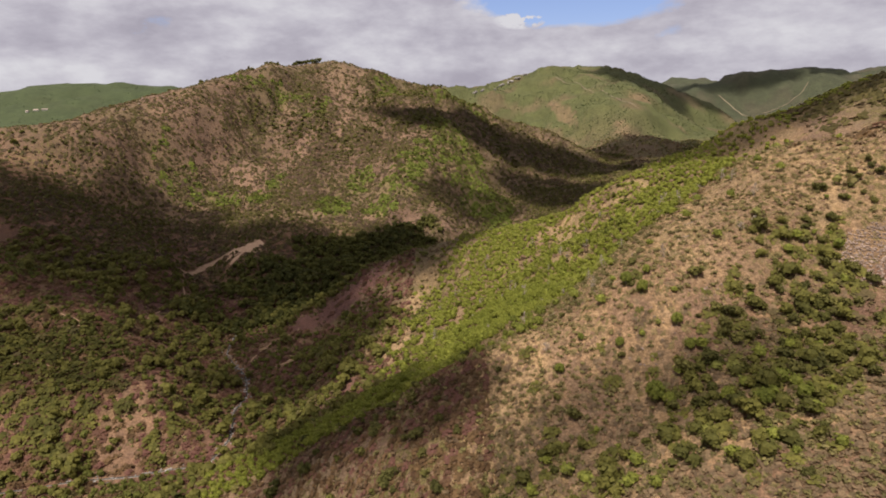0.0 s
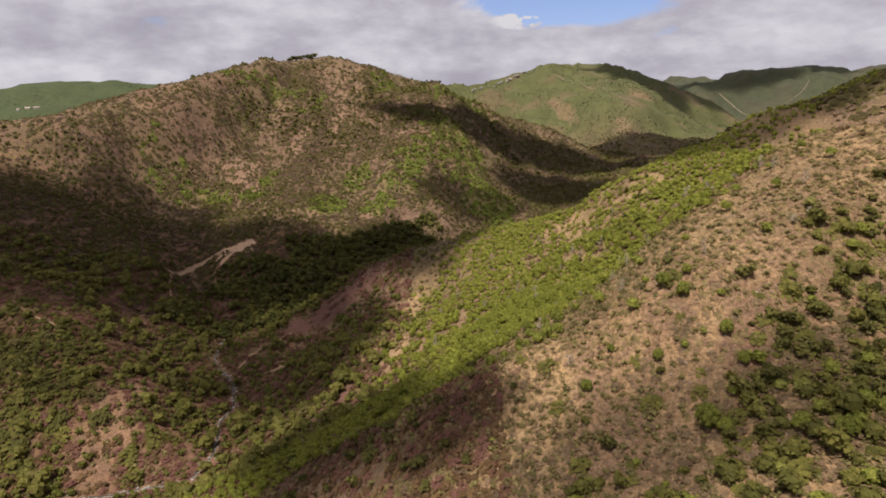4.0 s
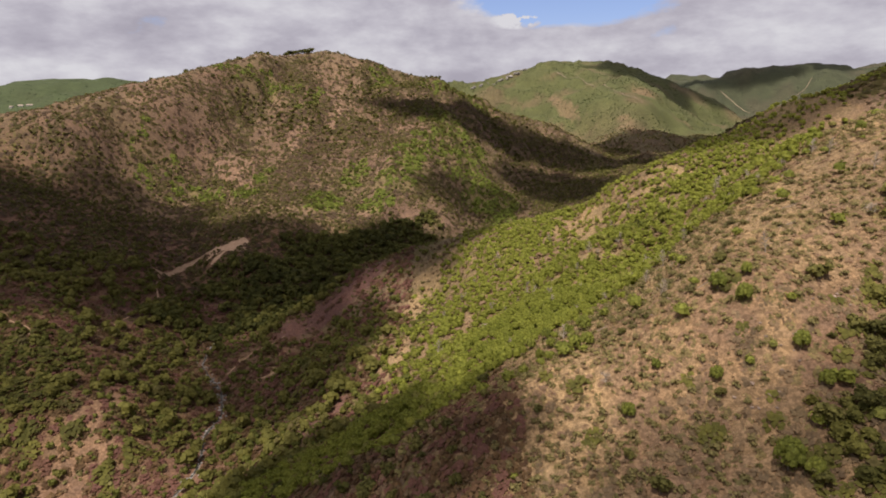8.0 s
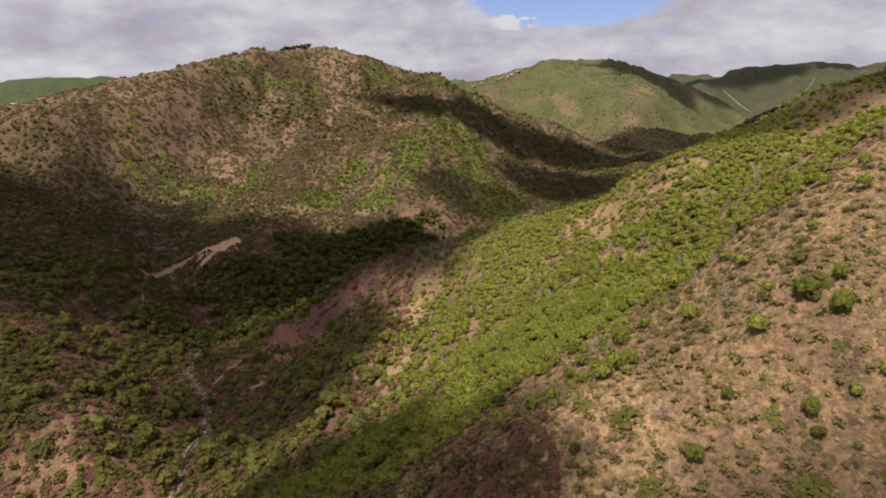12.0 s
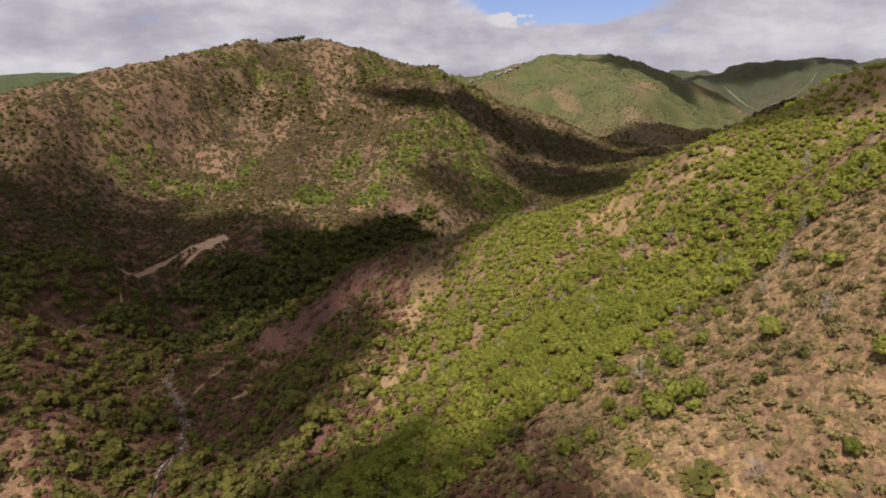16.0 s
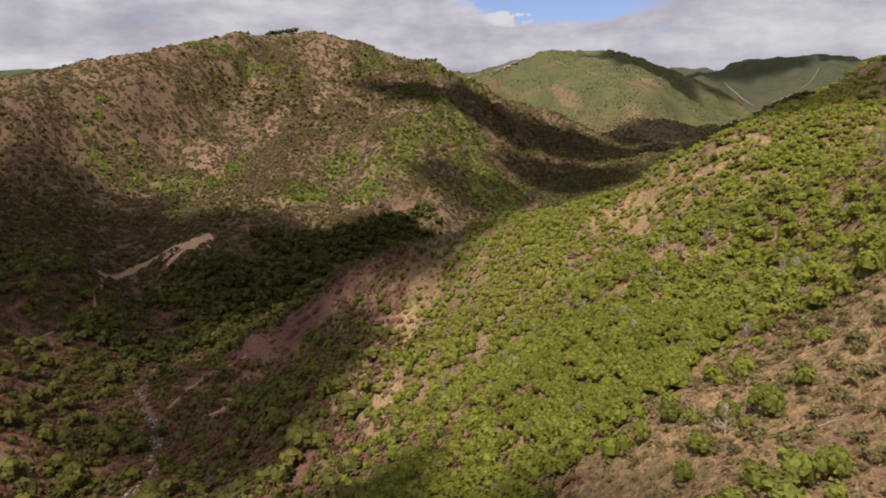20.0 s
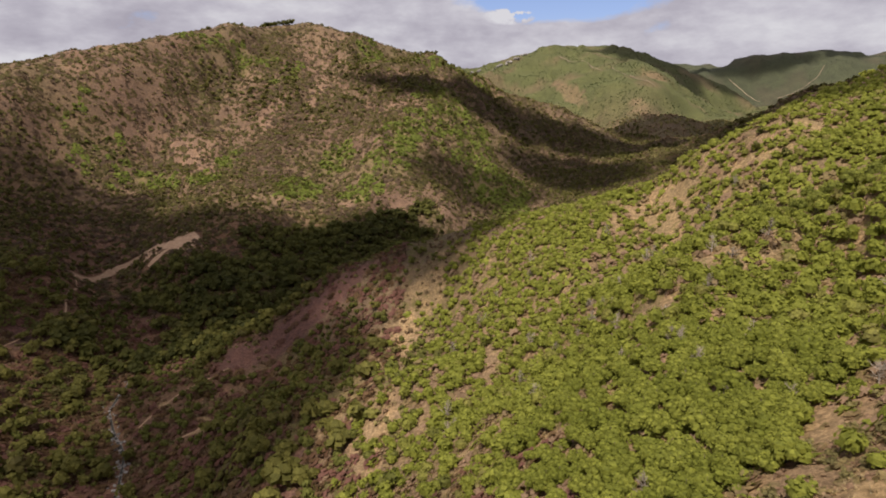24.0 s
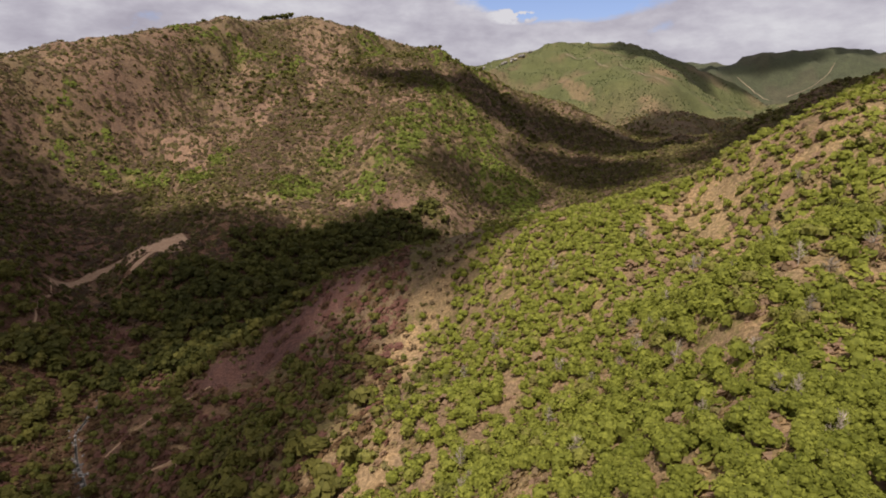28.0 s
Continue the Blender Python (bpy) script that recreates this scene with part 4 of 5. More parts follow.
# Larger single trees of the nose and its hollow: place and size.
LONE_PINES = ((30, 170, 1.2), (27, 172, 0.86), (22, 168, 0.86), (23, 178, 0.94), (19, 177, 0.78), (19, 165, 0.94), (27, 155, 1.2), (45, 196, 1), (47, 143, 0.94), (50, 139, 1.2), (52, 143, 0.94), (43, 132, 0.86), (29, 133, 0.7), (35, 138, 0.7), (56, 131, 1.2), (57, 125, 0.94), (46, 115, 1.3), (48, 112, 1.2), (57, 106, 1.2), (62, 102, 1.2))
tall = [pine_thing(f, M_PINE_MID, "taller green pine standing alone on the dry slope", "lone pines on the nose") for f in pine_forms(4, 900, 0.115, 16)]
plant_places(tall, LONE_PINES, 1.25)
LONE_OAKS = ((51, 151, 0.86), (48, 142, 0.58), (66, 128, 1.2), (43, 130, 0.72), (37, 150, 0.65), (67, 129, 1.1), (70, 131, 0.94), (88, 135, 1.3), (98, 123, 1.4), (73, 124, 1), (59, 119, 1.3), (63, 121, 1), (85, 113, 1.3), (59, 83, 1.4), (48, 111, 1), (97, 145, 1.3), (102, 150, 1.4), (115, 153, 1.4))
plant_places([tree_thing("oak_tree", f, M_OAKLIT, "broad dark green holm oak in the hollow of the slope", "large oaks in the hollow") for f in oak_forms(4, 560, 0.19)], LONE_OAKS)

# Older pines with bare lower trunks along the gully below the crest.
gully = random.Random(33)
row = []
for k in range(26):
    s = gully.random()
    row.append((70 + 52 * s + gully.gauss(0, 8), 266 + 26 * s + gully.gauss(0, 7), gully.uniform(1.0, 1.6)))
old = []
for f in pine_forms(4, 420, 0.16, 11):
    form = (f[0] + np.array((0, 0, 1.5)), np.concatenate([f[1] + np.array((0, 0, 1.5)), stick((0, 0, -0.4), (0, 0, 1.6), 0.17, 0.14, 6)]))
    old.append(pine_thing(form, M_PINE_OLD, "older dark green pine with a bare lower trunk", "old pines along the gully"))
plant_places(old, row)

# Scrub: fine near by, coarser farther off.
MID_SHRUB, FAR_SHRUB = shrub_forms(5, 12, 0.42), shrub_forms(5, 5, 0.66)


def shrub_thing(form):
    return tagged(new("shrub", quads_mesh("shrub", form[0], M_SCRUB)), "low olive-grey shrub on dry ground", "shrub", "shrubs on the nose")


sx, sy = scatter((10, 64, 118, 240), 1.75, chance_scrub, 401)
order = np.argsort(np.hypot(sx - 45, sy - 170))
first = [shrub_thing(f) for f in SHRUB]
for n, k in enumerate(order[:280]):
    at = pose(sx[k], sy[k], float(height(sx[k], sy[k])) - 0.06, 0, 0, rng.uniform(0, 360))
    if n < len(first):
        first[n].matrix_basis = at
    else:
        copy_thing(first[n % len(first)], at @ Matrix.Diagonal((*[rng.uniform(0.5, 1.5)] * 3, 1)))
bx, by = scatter((12, 84, 112, 232), 4.6, lambda x, y: np.clip(0.34 + 2.2 * (fbm(x, y, 28, 151, 3) - 0.45), 0.06, 0.8) * (1 - zones(x, y)[0]) * (1 - 0.6 * zones(x, y)[5]) * off_path(x, y), 411)
rounded = [tagged(new("bush", quads_mesh("bush", f[0], M_OLIVE)), "rounded grey-olive bush among dry grass", "bush", "rounded bushes on the nose") for f in oak_forms(5, 150, 0.24, False)]
plant_things(rounded, bx[:290], by[:290], 0.25, 0.66, 0.3)
rest = order[280:]
joined("scrub", sx[rest], sy[rest], shrub_forms(5, 40, 0.20), sizes.uniform(0.4, 1.25, len(rest)), M_SCRUB, "low olive-grey scrub on a dry slope", "shrubs", None, 41)
x, y = scatter((-20, 62, 125, 245), 1.4, lambda x, y: 0.55 * np.clip(1.5 * fbm(x, y, 12, 97, 3) - 0.2, 0.1, 1) * (1 - 0.5 * zones(x, y)[5]) * (1 - zones(x, y)[0]) * off_path(x, y), 410)
joined("dry_brush", x, y, shrub_forms(5, 16, 0.23), sizes.uniform(0.3, 0.9, len(x)), M_BRUSH, "low brown dry brush on the stony slope", "shrubs", None, 42)
for box, cell, forms, seed, low, high in (((-90, 60, 10, 240), 2.6, shrub_forms(4, 20, 0.33), 402, 0.5, 1.4), ((110, 60, 330, 300), 3.0, MID_SHRUB, 403, 0.6, 1.6), ((-90, 240, 200, 460), 3.0, MID_SHRUB, 404, 0.6, 1.5),
                                          ((-340, 180, -90, 460), 3.2, MID_SHRUB, 405, 0.7, 1.7), ((-460, 460, 240, 720), 3.8, FAR_SHRUB, 406, 0.7, 1.6),
                                          ((-560, 720, 300, 1080), 4.5, FAR_SHRUB, 407, 0.8, 1.7), ((200, 380, 700, 800), 4.5, FAR_SHRUB, 408, 1.2, 2.4), ((150, 800, 700, 1200), 5.5, FAR_SHRUB, 409, 1.5, 3.0)):
    x, y = scatter(box, cell, chance_scrub, seed)
    dry = fbm(x, y, 26, 91, 3) + sizes.uniform(-0.15, 0.15, len(x)) > 0.52
    for name, m, mat, label in (("scrub", ~dry, M_SCRUB, "olive-green scrub on dry slopes"), ("dry_brush", dry, M_BRUSH, "brown dry brush on stony slopes")):
        joined(name, x[m], y[m], forms, sizes.uniform(low, high, m.sum()), mat, label, "shrubs", None, seed)
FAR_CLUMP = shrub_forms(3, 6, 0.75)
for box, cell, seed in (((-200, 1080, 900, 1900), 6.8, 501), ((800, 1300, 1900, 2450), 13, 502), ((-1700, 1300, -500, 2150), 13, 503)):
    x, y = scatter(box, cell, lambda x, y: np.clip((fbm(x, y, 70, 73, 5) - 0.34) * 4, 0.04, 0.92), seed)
    joined("far_woods", x, y, FAR_CLUMP, sizes.uniform(0.6, 1.7, len(x)), {501: M_FAR, 502: M_FARHAZE, 503: M_FARGREEN}[seed], "green woods on distant hills", "trees", None, seed)

# Closed low growth on the ground between the taller plants.


def cover_open(x, y):
    pines, dark, lush, bare, red, tan = zones(x, y)
    return np.clip(0.62 + 1.3 * (fbm(x, y, 20, 111, 3) - 0.45), 0.15, 0.96) * (1 - 0.6 * bare) * (1 - 0.8 * red) * (1 - 0.6 * tan) * (1 - 0.5 * pines) * off_path(x, y)


def cover_nose(x, y):
    return np.clip((y + 14 * (fbm(x, y, 20, 197, 3) - 0.5) - 112) / 30, 0.15, 1) * np.clip(0.42 + 1.2 * (fbm(x, y, 9, 113, 3) - 0.5), 0.1, 0.8) * (1 - 0.5 * zones(x, y)[5]) * (1 - zones(x, y)[0]) * off_path(x, y)


def cover_pines(x, y):
    return 0.82 * zones(x, y)[0] * np.clip((fbm(x, y, 9, 171, 2) - 0.22) * 9, 0.3, 1) * off_path(x, y)


def cover_mountain(x, y):
    z = zones(x, y)
    crest = np.clip(np.sqrt(near_line(x, y, LINE_CREST)[0]) / 28, 0.3, 1)
    return np.clip(0.68 + 1.6 * (fbm(x, y, 40, 117, 4) - 0.5), 0.3, 0.92) * (1 - 0.58 * z[3]) * (1 - 0.8 * z[2]) * crest * off_path(x, y)


carpet("low_bushes", (-340, 175, -20, 465), 0.95, 2.9, cover_open, 1.5, M_COVER, "closed olive and brown bushes in the valley", "bushes", 801, 0.24)
carpet("low_bushes", (-100, 110, 12, 235), 0.6, 1.7, cover_open, 1.0, M_COVER, "closed olive and brown bushes on the shaded slope", "bushes", 802, 0.2)
carpet("low_bushes", (-50, 292, 160, 465), 0.9, 2.4, cover_pines, 1.9, M_PINE, "yellow-green undergrowth among the pines", "bushes", 803, 0.14)
carpet("low_bushes", (-50, 165, 112, 292), 0.62, 2.0, lambda x, y: 0.5 * cover_pines(x, y), 1.5, M_PINE, "yellow-green undergrowth among the pines", "bushes", 804, 0.16)
carpet("low_bushes", (-50, 165, 112, 292), 0.7, 1.7, cover_pines, 0.7, M_UNDER, "olive-brown undergrowth among the pines", "bushes", 814, 0.16)


def fade(x, y, x0, y0, x1, y1, rim):
    """1 inside the box, fading raggedly to 0 over the rim inside its edges."""
    edge = np.minimum(np.minimum(x - x0, x1 - x), np.minimum(y - y0, y1 - y))
    return np.clip(edge / rim + 1.2 * (fbm(x, y, 25, 141, 3) - 0.5), 0, 1)


def cover_behind(x, y):
    return 0.7 * np.clip(0.5 + 1.6 * (fbm(x, y, 20, 143, 3) - 0.5), 0.1, 0.9) * fade(x, y, -330, -170, 320, 190, 60) * np.where(y < 64, 1, np.where((x > 8) & (x < 128), 0, np.where((x > -98) & (x < 12) & (y > 112), 0, 1)))


def beside_path(x, y):
    return (x > -130) & (x < 130) & (y > -60) & (y < 115)


carpet("low_bushes", (-130, -60, 130, 115), 0.8, 2.0, lambda x, y: cover_behind(x, y) * beside_path(x, y), 0.9, M_COVER, "olive and brown bushes on the slope below the start", "bushes", 816, 0.15)
carpet("low_bushes", (-330, -170, 320, 190), 1.8, 3.6, lambda x, y: cover_behind(x, y) * ~beside_path(x, y), 1.2, M_COVER, "olive and brown bushes on the slopes behind", "bushes", 813, 0.15)
x, y = scatter((-330, -170, 320, 190), 8.0, lambda x, y: 0.8 * np.clip(3 * (fbm(x, y, 45, 67, 4) - 0.42), 0.05, 0.9) * fade(x, y, -330, -170, 320, 190, 60) * np.where((x > -20) & (y > 56) & (x < 240), 0, 1), 209)
joined("oak_wood", x, y, LOW_OAK, sizes.uniform(0.6, 1.3, len(x)), M_OAK, "scattered dark green oaks on the slopes behind", "trees", M_BARK, 209)
# Brush darker than the heath, set here to bring the brightness down.
carpet("low_bushes", (12, 62, 150, 150), 0.6, 1.5, lambda x, y: np.clip(0.62 + 1.6 * (fbm(x, y, 14, 199, 3) - 0.5), 0.1, 0.9) * np.clip((142 - y) / 26, 0, 1) * (1 - zones(x, y)[4]) * off_path(x, y), 0.6, M_BRUSH, "low reddish-brown brush below the hollow", "shrubs", 815, 0.0)
carpet("heath", (-2, 62, 150, 250), 0.42, 1.0, cover_nose, 0.38, M_HEATH, "low olive-brown heath on the dry slope", "shrubs", 805, 0.2)
carpet("low_bushes", (-460, 465, 250, 720), 1.35, 3.0, cover_mountain, 1.5, M_HILL, "olive and brown scrub on the foot of the mountain", "bushes", 806, 0.18)
carpet("low_bushes", (-520, 720, 300, 1080), 1.6, 3.3, cover_mountain, 1.6, M_HILL, "olive and brown scrub on the mountain side", "bushes", 807, 0.2)
carpet("low_bushes", (200, 250, 760, 900), 2.0, 3.8, cover_mountain, 1.7, M_HILL, "olive and brown scrub on a spur", "bushes", 808, -0.1)
carpet("olive_bushes", (-330, 180, -60, 465), 1.2, 5.6, lambda x, y: np.clip(zones(x, y)[2] + 2.2 * (fbm(x, y, 34, 131, 3) - 0.55), 0, 0.9) * (1 - zones(x, y)[3]) * (1 - zones(x, y)[4]) * (1 - zones(x, y)[5]) * off_path(x, y), 3.6, M_BUSH, "closed olive-green bushes above the stream", "bushes", 811, -0.2)
carpet("olive_bushes", (12, 62, 140, 150), 0.7, 2.6, lambda x, y: (0.03 + 0.5 * np.maximum(zones(x, y)[1], zones(x, y)[2])) * off_path(x, y), 1.2, M_BUSH, "closed olive-green bushes in the hollow", "bushes", 812, -0.05)
carpet("fresh_bushes", (-320, 540, 110, 1000), 1.5, 4.6, lambda x, y: 0.8 * zones(x, y)[2], 2.2, M_LUSH, "closed fresh green bushes on the mountain side", "bushes", 809, -0.3)

# Dry grass on the nose.
blades = [(np.concatenate([stick((rng.uniform(-0.25, 0.25), rng.uniform(-0.25, 0.25), -0.05), (rng.uniform(-0.5, 0.5), rng.uniform(-0.5, 0.5), rng.uniform(0.25, 0.55)), 0.10, 0.02, 3) for _ in range(4)]), None) for _ in range(4)]
x, y = scatter((-4, 90, 150, 260), 1.0, lambda x, y: 0.85 * np.clip(zones(x, y)[5] + 0.08 + 1.4 * (fbm(x, y, 14, 167, 3) - 0.42), 0, 1) * (1 - 0.8 * zones(x, y)[0]) * off_path(x, y), 601)
joined("dry_grass", x, y, blades, sizes.uniform(0.6, 1.3, len(x)), M_GRASS, "straw-coloured tufts of dry grass", "grass", None, 61)

# ---- tracks, stream, stones ----


def ribbon(name, line, wide, lift, mat, label, category):
    """A strip that follows a line over the ground."""
    pts = []
    for (ax, ay, _), (bx, by, _) in zip(line, line[1:]):
        n = max(2, int(math.hypot(bx - ax, by - ay) / 2.0))
        pts += [(ax + (bx - ax) * k / n, ay + (by - ay) * k / n) for k in range(n)]
    p = np.array(pts + [line[-1][:2]], float)
    for _ in range(4):
        p[1:-1] = (p[:-2] + 2 * p[1:-1] + p[2:]) / 4
    d = np.gradient(p, axis=0)
    d /= np.linalg.norm(d, axis=1)[:, None]
    side = np.stack([-d[:, 1], d[:, 0]], -1)
    half = wide * (0.45 + 1.1 * vnoise(p[:, 0], p[:, 1], 7, 83))
    rows = [p + side * (half * s)[:, None] for s in (-1, -0.5, 0, 0.5, 1)]
    v = np.concatenate([np.c_[r, height(r[:, 0], r[:, 1]) + lift - (0.25 if k in (0, 4) else 0)] for k, r in enumerate(rows)])
    n = len(p)
    q = [(k * n + i, k * n + i + 1, (k + 1) * n + i + 1, (k + 1) * n + i) for k in range(4) for i in range(n - 1)]
    return tagged(new(name, mesh_from(name, v, q, [mat], True)), label, category, kind="structure")


ribbon("road", ROAD_A, 3.1, 0.3, M_TRACK, "pale dirt track through the wooded valley", "dirt road")
ribbon("road", [(-194, 511, 0), (-186, 511, 0), (-177, 517, 0), (-168, 526, 0)], 7.6, 0.45, M_TRACK, "wide pale turning place on the valley track", "dirt road")
ribbon("road", ROAD_B, 1.6, 0.3, M_TRACK, "pale dirt branch of the valley track", "dirt road")
ribbon("path", TRAIL_A, 0.3, 0.25, M_TRACK, "narrow sandy footpath on the slope", "footpath")
for line in (TRAIL_C, TRAIL_D, TRAIL_E):
    ribbon("path", line, 0.4, 0.25, M_TRACK, "short sandy footpath in the scrub", "footpath")
ribbon("path", TRAIL_B, 0.4, 0.25, M_TRACK, "narrow sandy footpath by the stream", "footpath")
FAR_WAYS = ([(320, 1697, 0), (333, 1638, 0), (373, 1543, 0), (400, 1430, 0), (406, 1358, 0), (433, 1317, 0)],
            [(1000, 2170, 0), (1019, 2143, 0), (1045, 2108, 0), (1062, 2070, 0)], [(1290, 2120, 0), (1257, 2092, 0), (1207, 2068, 0), (1154, 2055, 0), (1111, 2061, 0)])
for line in FAR_WAYS:
    ribbon("road", line, 0.9, 2.2, M_FARTRACK, "pale dirt track over a distant hill", "dirt road")
ribbon("stream_bed", STREAM, 0.85, 0.12, M_GRAVEL, "pale grey gravel and stones of the stream bed", "gravel")
ribbon("water", STREAM, 0.5, 0.3, M_WATER, "shallow dark stream between pale boulders", "stream")


def rock_mesh(seed, mat):
    r = random.Random(seed)
    bm = bmesh.new()
    bmesh.ops.create_icosphere(bm, subdivisions=1, radius=0.5)
    for v in bm.verts:
        v.co *= r.uniform(0.72, 1.2)
        v.co.z *= 0.7
    me = bpy.data.meshes.new("boulder")
    bm.to_mesh(me)
    bm.free()
    me.materials.append(mat)
    return me


ROCKS = [rock_mesh(k, M_STONE) for k in range(5)]
BIG = random.Random(9)
for k in range(240):
    s = BIG.random()
    seg = BIG.randrange(2, len(STREAM) - 1)
    (ax, ay, _), (bx, by, _) = STREAM[seg], STREAM[seg + 1]
    x, y = ax + (bx - ax) * s + BIG.gauss(0, 1.5), ay + (by - ay) * s + BIG.gauss(0, 1.1)
    ob = new("boulder", ROCKS[k % 5])
    size = BIG.uniform(0.5, 1.9)
    ob.matrix_basis = pose(x, y, float(height(x, y)) + 0.1 * size, 0, 0, BIG.uniform(0, 360)) @ Matrix.Diagonal((size, size * BIG.uniform(0.7, 1.1), size, 1))
    tagged(ob, "pale grey boulder in the stream bed", "boulder", "boulders in the stream")

# A fan of loose stones on the slope.
scree = new("scree", None)
tagged(scree, "fan of loose reddish-grey stones on the slope", "scree")
LOOSE = [rock_mesh(40 + k, M_SCREE) for k in range(5)]
sx2, sy2 = scatter((94, 128, 134, 158), 0.62, lambda x, y: 0.95 * patch(x, y, 109, 141, 9, 6, 20, 0.3), 701)
order = np.argsort(np.hypot(sx2 - 105, sy2 - 139))
for k in order[:290]:
    ob = new("stone", LOOSE[k % 5])
    size = rng.uniform(0.4, 1.1)
    ob.matrix_basis = pose(sx2[k], sy2[k], float(height(sx2[k], sy2[k])) + 0.1, 0, 0, rng.uniform(0, 360)) @ Matrix.Diagonal((size, size, size, 1))
    ob.parent = scree
stone_forms = []
for k in range(3):
    t = np.array([[LOOSE[k].vertices[i].co[:] for i in (*p.vertices, p.vertices[2])] for p in LOOSE[k].polygons])
    stone_forms.append((t, None))
rest = order[290:]
joined("small_stones", sx2[rest], sy2[rest], stone_forms, sizes.uniform(0.4, 1.1, len(rest)), M_SCREE, "loose reddish-grey stones lying on the slope", "stones", None, 71, -0.1)

# Broken rock on the nose.
ledge = random.Random(44)
for k in range(70):
    cx, cy = ((51, 131), (48, 127), (66, 137), (58, 108), (40, 150))[k % 5]
    x, y, size = cx + ledge.gauss(0, 2.2), cy + ledge.gauss(0, 1.8), ledge.uniform(0.3, 0.95)
    ob = new("rock", LOOSE[k % 5])
    ob.matrix_basis = pose(x, y, float(height(x, y)) + 0.1 * size, ledge.uniform(-15, 15), ledge.uniform(-15, 15), ledge.uniform(0, 360)) @ Matrix.Diagonal((size, size * ledge.uniform(0.6, 1.1), size * 0.7, 1))
    tagged(ob, "broken reddish rock lying on the dry slope", "rock", "broken rocks on the nose")

# Bare and fallen trees on the nose.


def dead_tree(seed, tall):
    r = random.Random(seed)
    q = [stick((0, 0, -0.3), (r.uniform(-0.2, 0.2), 0.1, tall), 0.09, 0.03, 5)]
    for k in range(34):
        h = tall * r.uniform(0.2, 0.95)
        a, reach = r.uniform(0, 6.28), r.uniform(0.5, 1.5) * (1.25 - h / tall)
        tip = (reach * math.cos(a), reach * math.sin(a), h + r.uniform(0.2, 0.9))
        q.append(stick((0.03, 0.03, h), tip, 0.035, 0.01, 3))
        for _ in range(3):
            q.append(stick([c * 0.7 for c in tip[:2]] + [h + (tip[2] - h) * 0.7], (tip[0] + r.uniform(-0.4, 0.4), tip[1] + r.uniform(-0.4, 0.4), tip[2] + r.uniform(0, 0.5)), 0.018, 0.006, 3))
    return quads_mesh("dead_tree", np.concatenate(q), M_DEAD)


BARE = [dead_tree(k, 2.2 + 0.5 * k) for k in range(4)]
spots = random.Random(21)
for k in range(26):
    x, y = spots.uniform(25, 95), spots.uniform(130, 235)
    ob = new("dead_tree", BARE[k % 4])
    ob.matrix_basis = pose(x, y, float(height(x, y)), spots.uniform(-8, 8), spots.uniform(-8, 8), spots.uniform(0, 360))
    tagged(ob, "leafless grey tree standing among dry grass", "dead tree", "dead trees on the nose")
for k in range(60):
    x, y = spots.uniform(-5, 95), spots.uniform(190, 335)
    ob = new("dead_tree", BARE[k % 4])
    ob.matrix_basis = pose(x, y, float(height(x, y)), spots.uniform(-6, 6), spots.uniform(-6, 6), spots.uniform(0, 360)) @ Matrix.Diagonal((*[spots.uniform(0.9, 1.4)] * 3, 1))
    tagged(ob, "leafless grey tree standing among young pines", "dead tree", "dead trees among the pines")
LOG = quads_mesh("fallen_trunk", np.concatenate([stick((-1.5, 0, 0.08), (0.2, 0.12, 0.12), 0.06, 0.05, 6), stick((0.2, 0.12, 0.12), (1.5, -0.1, 0.2), 0.05, 0.025, 6), stick((0.4, 0.1, 0.12), (1.2, 0.8, 0.35), 0.025, 0.008, 3), stick((-0.2, 0, 0.1), (0.7, -0.6, 0.35), 0.025, 0.008, 3), stick((0.9, 0, 0.15), (1.5, 0.4, 0.5), 0.02, 0.008, 3)]), M_DEAD)
for k in range(16):
    x, y = spots.uniform(25, 90), spots.uniform(120, 200)
    z0, z1 = float(height(x - 1, y)), float(height(x + 1, y))
    ob = new("fallen_trunk", LOG)
    ob.matrix_basis = pose(x, y, (z0 + z1) / 2, 0, -math.degrees(math.atan2(z1 - z0, 2)), 0) @ pose(0, 0, 0, 0, 0, spots.uniform(-30, 30))
    tagged(ob, "pale fallen trunk lying on the dry slope", "fallen trunk", "fallen trunks")

# Rock outcrops along the crest of the mountain.
OUTCROP = [rock_mesh(70 + k, M_SCREE) for k in range(5)]
for k in range(60):
    seg = spots.choice([3, 4, 5, 6, 6, 7, 8, 9])
    (ax, ay, _), (bx, by, _) = LINE_CREST[seg], LINE_CREST[seg + 1]
    s = spots.random()
    x, y = ax + (bx - ax) * s + spots.gauss(0, 5), ay + (by - ay) * s + spots.gauss(0, 5)
    size = spots.uniform(2.0, 6.5)
    ob = new("rock_outcrop", OUTCROP[k % 5])
    ob.matrix_basis = pose(x, y, float(height(x, y)) + 0.05 * size, 0, 0, spots.uniform(0, 360)) @ Matrix.Diagonal((size, size * spots.uniform(0.6, 1.2), size * spots.uniform(0.6, 1.1), 1))
    tagged(ob, "reddish rock outcrop on the mountain crest", "rock", "rocks on the crest")

